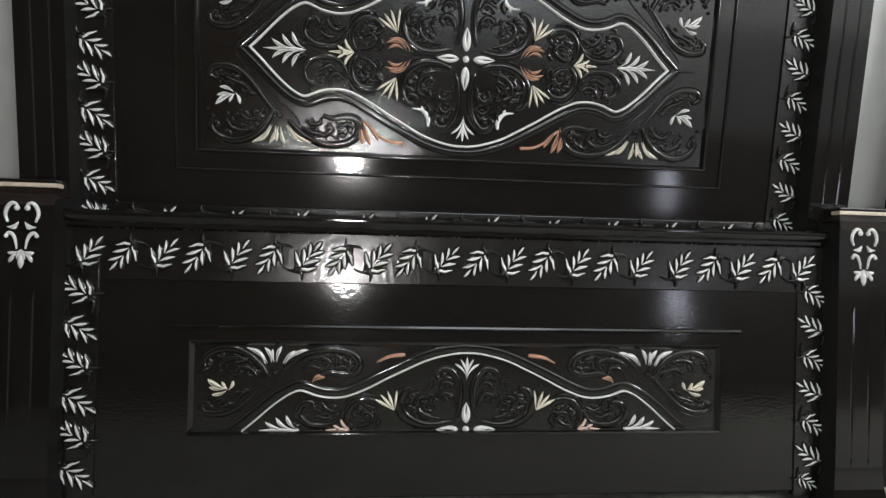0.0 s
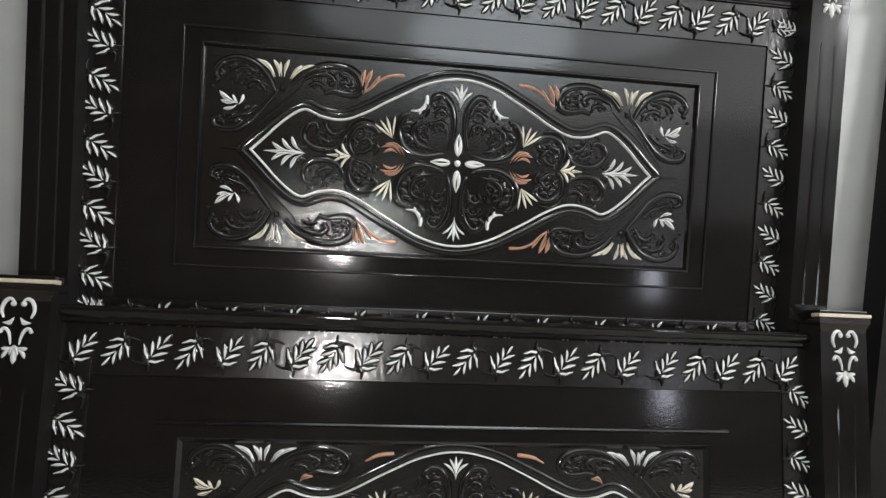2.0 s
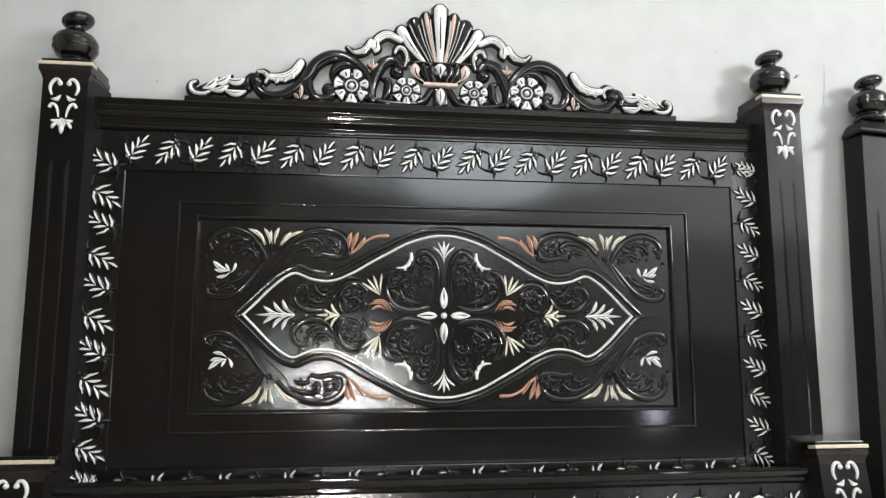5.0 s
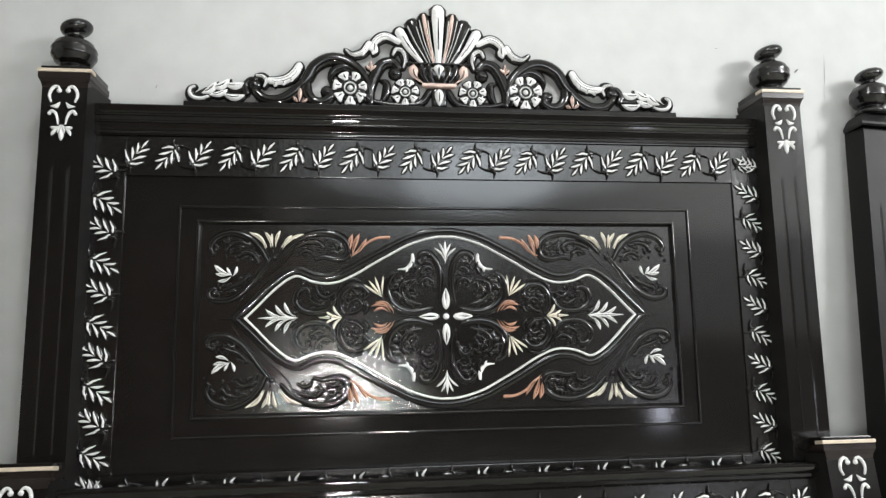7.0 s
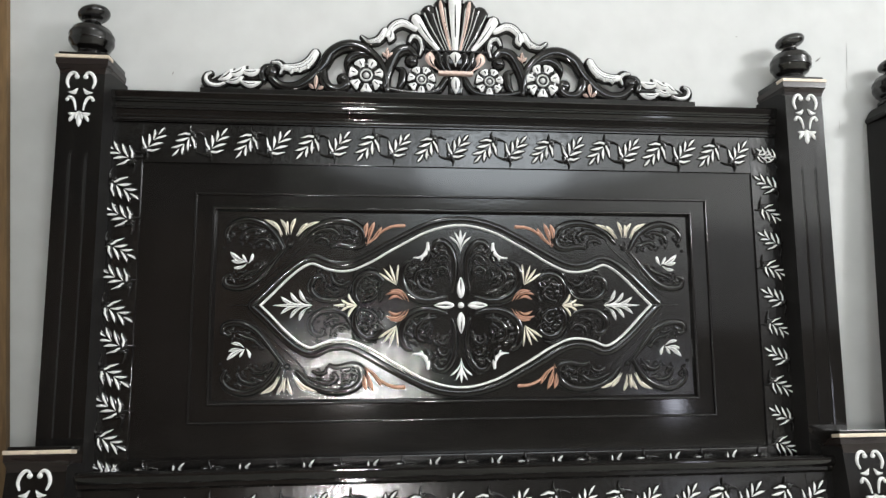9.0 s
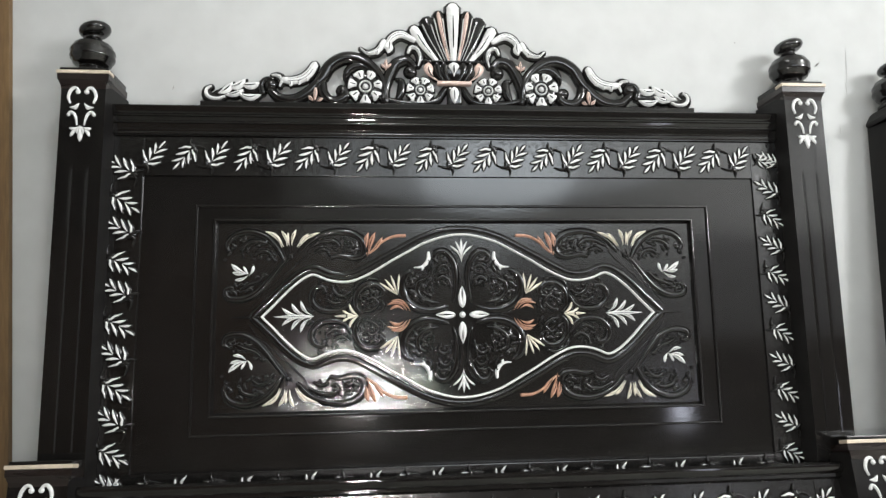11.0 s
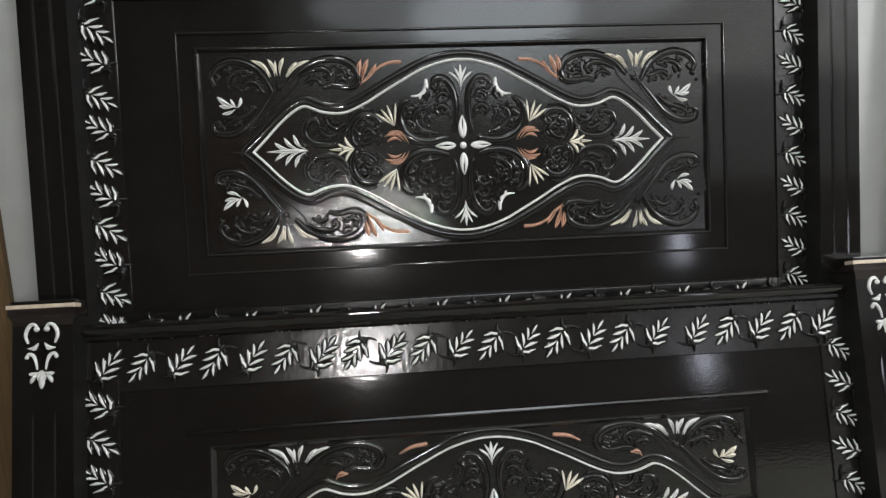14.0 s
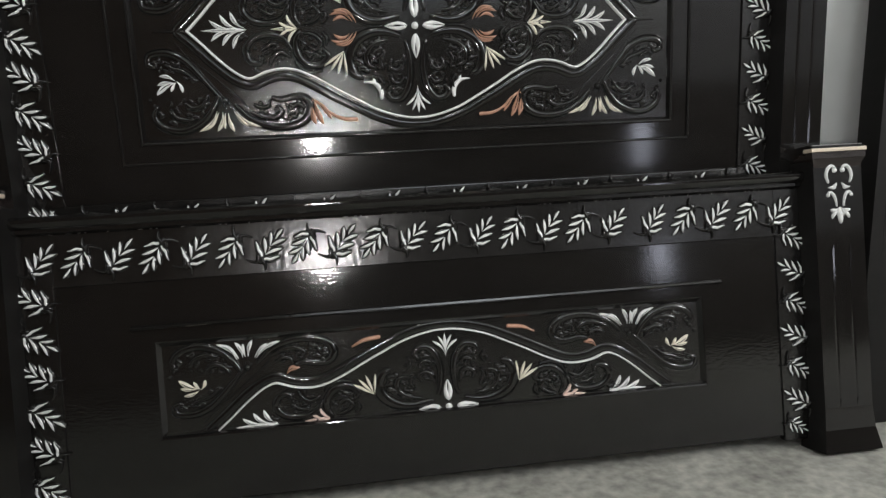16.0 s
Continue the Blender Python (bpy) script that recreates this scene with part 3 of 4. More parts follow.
def post_carving(parent, x, z, y):
    """White painted scrolls and a small palmette at the head of a post; z is the middle."""
    def put(draw):
        c = Carver(shift=(x, z), y=y)
        draw(c)
        part("scroll_carving", c.bm, WHITE, parent, "white painted scroll")

    for s in (1, -1):
        put(lambda c: (c.ribbon([(s * 0.0085, 0.050), (s * 0.0115, 0.0605), (s * 0.0205, 0.0625), (s * 0.0285, 0.0530), (s * 0.0315, 0.0390), (s * 0.0270, 0.0255)], 0.0042, 0.0050, 0.005, swell=0.9), c.knob(s * 0.0100, 0.0530, 0.0062, 0.006)))
        put(lambda c: (c.petal((s * 0.0285, 0.0145), (s * 0.0060, 0.0250), 0.0085, 0.22 * s, 0.006), c.petal((s * 0.0200, 0.0120), (s * 0.0085, 0.0150), 0.0060, 0.15 * s, 0.006)))
        put(lambda c: (c.ribbon([(s * 0.0300, -0.0035), (s * 0.0240, 0.0025), (s * 0.0160, -0.0020), (s * 0.0110, -0.0140), (s * 0.0085, -0.0290)], 0.0060, 0.0035, 0.005, swell=0.6), c.knob(s * 0.0290, -0.0040, 0.0045, 0.006)))
        put(lambda c: c.petal((s * 0.0050, -0.0345), (s * 0.0255, -0.0370), 0.0095, -0.15 * s, 0.006, 0.6))
        put(lambda c: c.petal((s * 0.0050, -0.0400), (s * 0.0215, -0.0580), 0.0090, 0.14 * s, 0.006, 0.62))
    put(lambda c: (c.petal((0, -0.0330), (0, -0.0700), 0.0130, 0, 0.006, 0.62), c.petal((0.001, -0.0310), (0.008, -0.0520), 0.0050, 0.05, 0.006), c.petal((-0.001, -0.0310), (-0.008, -0.0520), 0.0050, -0.05, 0.006)))


def post(parent, x, half, front, back, foot, top, groove_low, groove_high, flare=0.0, cut=0.003):
    """A square post with two upright grooves in its front and, under flare, a spreading foot."""
    bm = bmesh.new()
    g, d, e = 0.004, cut, half * 0.36
    xs = [-half, -e - g, -e, -e + g, e - g, e, e + g, half]
    ys = [0, 0, d, 0, 0, d, 0, 0]
    levels = [(foot, 0, flare), (foot + 0.05, 0, flare * 0.25), (groove_low, 0, 0), (groove_low + 0.02, 1, 0), (groove_high - 0.02, 1, 0), (groove_high, 0, 0), (top, 0, 0)]
    rows = []
    for z, k, spread in levels:
        row = [bm.verts.new((x + a * (1 + spread / half), front - spread + k * b, z)) for a, b in zip(xs, ys)]
        row += [bm.verts.new((x + half + spread + 0.013, back, z)), bm.verts.new((x - half - spread - 0.013, back, z))]
        rows.append(row)
    n = len(rows[0])
    for a, b in zip(rows, rows[1:]):
        for i in range(n):
            bm.faces.new((a[i], a[(i + 1) % n], b[(i + 1) % n], b[i]))
    bm.faces.new(rows[-1]), bm.faces.new(list(reversed(rows[0])))
    ob = part("post", bm, UPRIGHT, parent, "black lacquered square post with fluted front", smooth=False)
    ob.data.materials.append(DULL)
    for face in ob.data.polygons:
        face.material_index = int(abs(face.normal.x) > 0.8)
    return ob


def post_cap(parent, x, half, front, back, z):
    """Hollow moulding under a pale gold edge and a thin top; z is the gold edge's underside."""
    bm = bmesh.new()
    rings = []
    for o, h in ((0.0, -0.035), (0.002, -0.026), (0.006, -0.016), (0.008, -0.014), (0.0085, 0.0)):
        rings.append([bm.verts.new(p) for p in ((x - half - o, front - o, z + h), (x + half + o, front - o, z + h), (x + half + o, back, z + h), (x - half - o, back, z + h))])
    for a, b in zip(rings, rings[1:]):
        for i in range(4):
            bm.faces.new((a[i], a[(i + 1) % 4], b[(i + 1) % 4], b[i]))
    bm.faces.new(rings[-1])
    cap = part("post_cap", bm, BROWN, parent, "dark moulded cap", smooth=False)
    o = 0.0085
    part("gold_edge", box(bmesh.new(), x - half - o - 0.002, x + half + o + 0.002, front - o - 0.002, front + 0.02, z + 0.0005, z + 0.009, 0.0015), GOLD, parent, "pale gold painted edge", smooth=False)
    part("cap_top", box(bmesh.new(), x - half - 0.005, x + half + 0.005, front - 0.004, back, z + 0.0005, z + 0.017, 0.002), LACQUER, parent, smooth=False)
    return cap


def finial(parent, x, y, z):
    """A turned knob: foot ring, ringed bun, neck and flattened button."""
    prof = [(0.040, 0.0), (0.041, 0.006), (0.030, 0.012), (0.032, 0.016)]
    for i in range(15):
        a = math.pi * (0.12 + 0.76 * i / 14)
        prof.append((0.053 * math.sin(a) ** 0.7 * (0.955 if i % 3 == 1 else 1.0), 0.049 - 0.034 * math.cos(a)))
    prof += [(0.020, 0.086), (0.017, 0.091), (0.022, 0.095)]
    for i in range(9):
        a = math.pi * (0.2 + 0.78 * i / 8)
        prof.append((0.037 * math.sin(a) ** 0.8, 0.109 - 0.018 * math.cos(a)))
    bm = lathe(bmesh.new(), [(max(r, 0.001), z + h * 1.10) for r, h in prof], x, y)
    for v in bm.verts:                                  # the button sits a little askew
        up = v.co.z - z - 0.098
        if up > 0:
            v.co.z += 0.14 * (v.co.x - x)
            v.co.x += 0.10 * up
    return part("finial", bm, TURNED, parent, "black turned knob with a button set askew")


def crest(parent, y, z):
    """The pierced crest: a shell in a bowl between scrolls, flowers and acanthus, mirrored about its middle. z is its underside."""
    base = part("crest", box(bmesh.new(), -0.655, 0.645, y - 0.018, y + 0.012, z, 1.549, 0.002), LACQUER, parent, "pierced carved crest in black with white and pink paint", smooth=False)
    mid = -0.0055

    def put(name, mat, draw, deep, sides=(1, -1), label="", full=True):
        for s in sides:
            c = Carver((s, 1), (mid, 0), 1.0, y + deep, full)
            draw(c)
            part(name, c.bm, mat, base, label)
            if mat is not SCROLL:
                c.vein_lines(base)

    def leaf(name, line, w0, w1, swell=0.5, mat=WHITE, label="white painted acanthus leaf", rim=0.0125, vein=True, sides=(1, -1)):
        """A painted leaf with a black rim round it."""
        put(name + "_back", SCROLL, lambda c: c.ribbon(line, w0 + rim, w1 + rim, 0.010, swell=swell * 0.8), 0.001, sides)
        put(name, mat, lambda c: c.ribbon(line, w0, w1, 0.007, swell=swell, vein=vein), -0.0075, sides, label, False)

    def blade(name, foot, tip, wide, bend=0.0, mat=WHITE, label="white painted leaf", blunt=0.55, rim=0.0115, sides=(1, -1)):
        d = (Vector(tip) - Vector(foot)).normalized() * rim * 0.5
        put(name + "_back", SCROLL, lambda c: c.petal(Vector(foot) - d, Vector(tip) + d, wide + rim, bend, 0.010, blunt), 0.001, sides)
        put(name, mat, lambda c: c.petal(foot, tip, wide, bend, 0.007, blunt), -0.0075, sides, label, False)

    # black limbs: stem, arch over the large flower, its hook, the scroll beside the bowl
    put("crest_scroll", SCROLL, lambda c: c.ribbon([(-0.4755, 1.5819), (-0.4520, 1.5625), (-0.4140, 1.5610), (-0.3810, 1.5796), (-0.3575, 1.6057)], 0.024, 0.030, 0.014, swell=0.25), 0.0)
    put("crest_scroll", SCROLL, lambda c: c.ribbon([(-0.3573, 1.6031), (-0.3433, 1.6214), (-0.3268, 1.6527), (-0.2956, 1.6740), (-0.2616, 1.6770), (-0.2274, 1.6610), (-0.2004, 1.6340), (-0.1850, 1.6000), (-0.1810, 1.5600)], 0.028, 0.018, 0.015, swell=0.62), 0.001)
    put("crest_scroll", SCROLL, lambda c: (c.ribbon([(-0.3461, 1.6111), (-0.3429, 1.5832), (-0.3282, 1.5620), (-0.3042, 1.5590), (-0.2860, 1.5720), (-0.2891, 1.5873)], 0.026, 0.028, 0.014, swell=0.15), c.knob(-0.2939, 1.5872, 0.0180, 0.015)), 0.002)
    put("crest_scroll", SCROLL, lambda c: c.ribbon([(-0.2844, 1.6053), (-0.2855, 1.6258), (-0.2736, 1.6467), (-0.2469, 1.6564), (-0.2176, 1.6449)], 0.005, 0.018, 0.013, swell=1.4), 0.002)
    put("crest_scroll", SCROLL, lambda c: (c.ribbon([(-0.1800, 1.5585), (-0.1821, 1.5940), (-0.1700, 1.6328), (-0.1520, 1.6643), (-0.1245, 1.6740), (-0.1077, 1.6584)], 0.023, 0.026, 0.014, swell=0.4), c.knob(-0.1161, 1.6420, 0.0195, 0.016)), 0.002)
    put("crest_scroll", SCROLL, lambda c: c.ribbon([(-0.1519, 1.6206), (-0.1390, 1.6135), (-0.1405, 1.5853), (-0.1500, 1.5645)], 0.012, 0.016, 0.013, swell=0.8), 0.002)
    put("crest_scroll", SCROLL, lambda c: c.ribbon([(-0.1722, 1.5638), (-0.1331, 1.5560), (-0.0800, 1.5560), (-0.0460, 1.5640), (-0.0250, 1.5946)], 0.018, 0.022, 0.013, swell=0.2), 0.003)
    # tail: a curled tip, three upper lobes and two lower ones
    put("tail_back", SCROLL, lambda c: c.ribbon([(-0.6285, 1.5640), (-0.5875, 1.5787), (-0.5507, 1.5868), (-0.5038, 1.5826)], 0.022, 0.034, 0.009, swell=0.6), 0.004)
    leaf("tail_curl", [(-0.6258, 1.5916), (-0.6362, 1.5848), (-0.6371, 1.5713), (-0.6262, 1.5612), (-0.6077, 1.5592), (-0.5917, 1.5650)], 0.005, 0.006, 0.8, label="white painted curled tail", vein=False)
    blade("tail_lobe", (-0.6080, 1.5730), (-0.5720, 1.6035), 0.021, -0.12, label="white painted lobe of a leafy tail")
    blade("tail_lobe", (-0.5860, 1.5900), (-0.5400, 1.6125), 0.021, -0.16, label="white painted lobe of a leafy tail")
    blade("tail_lobe", (-0.5540, 1.6010), (-0.5020, 1.6030), 0.021, -0.14, label="white painted lobe of a leafy tail")
    blade("tail_lobe", (-0.5900, 1.5688), (-0.5440, 1.5839), 0.016, -0.10, label="white painted lobe of a leafy tail")
    blade("tail_lobe", (-0.5580, 1.5746), (-0.5000, 1.5710), 0.018, -0.16, label="white painted lobe of a leafy tail")
    # volute between tail and shoulder
    put("volute", SCROLL, lambda c: (c.ribbon([(-0.4967, 1.5780), (-0.5008, 1.5953), (-0.4913, 1.6117), (-0.4754, 1.6148)], 0.022, 0.018, 0.013), c.knob(-0.4770, 1.5990, 0.0190, 0.016)), 0.001)
    leaf("curl_leaf", [(-0.4719, 1.6240), (-0.4576, 1.6229), (-0.4480, 1.6105), (-0.4530, 1.5952)], 0.006, 0.005, 0.7, label="white painted curl")
    leaf("shoulder_leaf", [(-0.4409, 1.6120), (-0.4195, 1.6110), (-0.3958, 1.6172), (-0.3770, 1.6331), (-0.3653, 1.6540)], 0.017, 0.019, 0.25)
    for foot, tip in (((-0.4260, 1.6110), (-0.4275, 1.5945)), ((-0.4052, 1.6120), (-0.4058, 1.5990)), ((-0.3887, 1.6200), (-0.3838, 1.6085))):
        blade("shoulder_lobe", foot, tip, 0.012, 0.1, label="white painted lobe of a leaf", rim=0.006)
    # buds
    for tips in ((((-0.3635, 1.5560), (-0.3612, 1.5964), 0.011), ((-0.3670, 1.5557), (-0.3799, 1.5695), 0.009), ((-0.3580, 1.5560), (-0.3430, 1.5635), 0.009)),
                 (((-0.1799, 1.6427), (-0.1791, 1.6751), 0.009), ((-0.1805, 1.6480), (-0.1922, 1.6602), 0.008), ((-0.1793, 1.6480), (-0.1650, 1.6613), 0.008))):
        for foot, tip, wide in tips:
            blade("pink_bud", foot, tip, wide, 0.0, PINK, "pink painted bud leaf", rim=0.005)
    for foot, tip, wide in (((-0.1905, 1.5560), (-0.1990, 1.5780), 0.010), ((-0.1860, 1.5560), (-0.1850, 1.5850), 0.010)):
        blade("small_bud", foot, tip, wide, 0.05, SCROLL, "", rim=0.002)
    # acanthus over the scroll
    leaf("upper_leaf", [(-0.1802, 1.7071), (-0.1631, 1.7338), (-0.1384, 1.7443), (-0.1062, 1.7285)], 0.013, 0.014, 0.5)
    blade("hanging_leaf", (-0.1719, 1.7290), (-0.1752, 1.6910), 0.019, 0.1, label="white painted hanging leaf", blunt=0.6)
    leaf("wing_leaf", [(-0.2462, 1.7030), (-0.2266, 1.6896), (-0.1998, 1.6985), (-0.1852, 1.7225)], 0.003, 0.014, 0.55, label="white painted wing of a leaf")
    blade("wing_lobe", (-0.2010, 1.7010), (-0.2040, 1.6860), 0.011, 0.1, label="white painted lobe of a leaf", rim=0.006)
    leaf("inner_leaf", [(-0.1214, 1.6934), (-0.1129, 1.7084), (-0.0965, 1.7033), (-0.0892, 1.6815), (-0.0944, 1.6578)], 0.007, 0.004, 0.8, label="white painted curled leaf")
    for cx, cz, r in ((-0.2335, 1.5970, 0.0435), (-0.0900, 1.5900, 0.0345)):
        for s in (1, -1):
            c = Carver((s, 1), (mid, 0), 1.0, y, True)
            c.ribbon([(cx + 0.62 * r * math.cos(a * math.pi / 8), cz + 0.62 * r * math.sin(a * math.pi / 8)) for a in range(17)], 0.8 * r, high=0.010, per=1)
            for k in range(7):
                a = 2 * math.pi * (k + 0.25) / 7
                c.petal((cx + 0.5 * r * math.cos(a), cz + 0.5 * r * math.sin(a)), (cx + 1.13 * r * math.cos(a), cz + 1.13 * r * math.sin(a)), 0.92 * r, 0, 0.009, 0.66, True)
            part("flower", c.bm, SCROLL, base, "dark back of a white seven-petalled flower")
            c = Carver((s, 1), (mid, 0), 1.0, y - 0.0065)
            for k in range(7):
                a = 2 * math.pi * (k + 0.25) / 7
                c.petal((cx + 0.50 * r * math.cos(a), cz + 0.50 * r * math.sin(a)), (cx + 1.03 * r * math.cos(a), cz + 1.03 * r * math.sin(a)), 0.72 * r, 0, 0.007, 0.66, True)
            part("petals", c.bm, WHITE, base, "seven white petals")
            c.vein_lines(base)
            c = Carver((s, 1), (mid, 0), 1.0, y - 0.0100)
            c.ribbon([(cx + 0.34 * r * math.cos(a * math.pi / 8), cz + 0.34 * r * math.sin(a * math.pi / 8)) for a in range(17)], 0.10 * r, high=0.005, per=1)
            c.knob(cx, cz, 0.17 * r, 0.008)
            part("flower_eye", c.bm, WHITE, base, "white eye of a flower")
            c = Carver((s, 1), (mid, 0), 1.0, y - 0.0100)
            for reach, wide in ((0.475, 0.13), (0.235, 0.10)):
                c.ribbon([(cx + reach * r * math.cos(a * math.pi / 8), cz + reach * r * math.sin(a * math.pi / 8)) for a in range(17)], wide * r, high=0.0042, per=1)
            part("eye_ring", c.bm, SCROLL, base, "black ring round the eye of a flower")
    # the shell: black ribs, painted lobes and the white lines between them
    ribs = [(0.0, 1.8370, 0.0, 0.052, WHITE, 0.036)]
    for s in (1, -1):
        ribs += [(0.0395 * s, 1.8120, 0.0125 * s, 0.040, PINK, 0.012), (0.0710 * s, 1.7945, 0.0270 * s, 0.048, None, 0.0), (0.1080 * s, 1.7690, 0.0440 * s, 0.046, WHITE, 0.028)]
    for x, top, foot, wide, paint, painted in ribs:
        c = Carver((1, 1), (mid, 0), 1.0, y + 0.003, True)
        c.petal((foot, 1.662), (x * 1.02, top + 0.003), wide, -0.35 * x, 0.011, 0.72, True)
        part("shell_rib", c.bm, SCROLL, base, "black rib of a fluted shell")
        if paint:
            c = Carver((1, 1), (mid, 0), 1.0, y - 0.0065)
            c.petal((foot, 1.672), (x, top - 0.003), painted, -0.35 * x, 0.008, 0.74, True)
            c.vein_lines(base)
            part("shell_lobe", c.bm, paint, base, "pink painted lobe" if paint is PINK else "white painted lobe")
        if paint is not WHITE:
            for off in (-0.010, 0.011):
                c = Carver((1, 1), (mid, 0), 1.0, y - 0.007)
                c.ribbon([(foot + off * 0.35, 1.674), ((foot + x) / 2 + off * 0.8 + 0.07 * x, 1.730), (x + off * 1.1, top - 0.022)], 0.0016, 0.0030, 0.006)
                part("shell_line", c.bm, WHITE, base, "thin white line on the shell")
    bm = bmesh.new()
    rows = []
    for half, deep, h in ((0.040, 0.010, 1.6140), (0.054, 0.014, 1.6200), (0.066, 0.019, 1.6330), (0.074, 0.021, 1.6500), (0.0785, 0.021, 1.6655), (0.0785, 0.018, 1.6680)):
        rows.append([bm.verts.new((mid + half * math.cos(a), y + 0.006 - 0.75 * deep * math.sin(a), h)) for a in [math.pi * k / 24 for k in range(25)]] + [bm.verts.new((mid - half, y + 0.012, h)), bm.verts.new((mid + half, y + 0.012, h))])
    for a, b in zip(rows, rows[1:]):
        for i in range(27):
            bm.faces.new((a[i], a[(i + 1) % 27], b[(i + 1) % 27], b[i]))
    bm.faces.new(rows[-1]), bm.faces.new(list(reversed(rows[0])))
    part("bowl", bm, SCROLL, base, "black fluted bowl with pink and white drops")
    for s in (1, -1):
        for foot, top, wide in ((0.0125, 0.0250, 0.026), (0.0270, 0.0450, 0.022)):
            c = Carver((s, 1), (mid, 0), 1.0, y - 0.0045)
            c.petal((foot, 1.6160), (top, 1.6700), wide, -0.10, 0.0075, 0.70, True)
            part("bowl_flute", c.bm, SCROLL, base, "black flute of a bowl")
    part("bowl_rim", box(bmesh.new(), mid - 0.083, mid + 0.083, y - 0.014, y + 0.008, 1.6675, 1.6715, 0.0012), SCROLL, base)
    for mat, a, b, w, bend in ((WHITE, (0.0, 1.628), (0.0, 1.6690), 0.029, 0), (PINK, (-0.042, 1.617), (-0.0665, 1.6690), 0.026, 0.20), (PINK, (0.042, 1.617), (0.0665, 1.6690), 0.026, -0.20)):
        c = Carver((1, 1), (mid, 0), 1.0, y - 0.0095 if mat is WHITE else y - 0.0060)
        c.petal(a, b, w, bend, 0.006, 0.74)
        c.vein_lines(base)
        part("bowl_drop", c.bm, mat, base, "painted drop on the bowl")
    part("bowl_band", box(bmesh.new(), mid - 0.046, mid + 0.046, y - 0.020, y - 0.002, 1.6035, 1.6130, 0.003), PINK, base, "pink painted band")
    part("bowl_stem", box(bmesh.new(), mid - 0.020, mid + 0.020, y - 0.010, y + 0.010, 1.5500, 1.6040, 0.006), SCROLL, base)
    c = Carver((1, 1), (mid, 0), 1.0, y - 0.010)
    c.petal((0, 1.600), (0, 1.5530), 0.024, 0, 0.008, 0.36)
    c.vein_lines(base)
    part("bowl_drop", c.bm, WHITE, base, "white painted drop")
    return base


def sprigs(parent, spots, y):
    """Sprigs at (x, z, turn) and, for smaller ones, a size, each with the black blades at its foot."""
    pieces = [*leaf_sprig(parent, "white painted leaf sprig"), *sprig_ground(parent)]
    hand = random.Random(7)                             # carved by hand: no two stand quite alike
    for i, (x, z, turn, *size) in enumerate(spots):
        m = pose(x, y, z, 0, hand.uniform(-4, 4) - turn, 0) @ Matrix.Scale((size[0] if size else 1.0) * hand.uniform(0.95, 1.03), 4)
        for ob in pieces:
            if i:
                ob = again(ob, ob.name.split(".")[0])
            ob.matrix_basis = m


UP, DOWN, IN, OUT = -35, 145, -118, 62      # the ways in which sprigs point


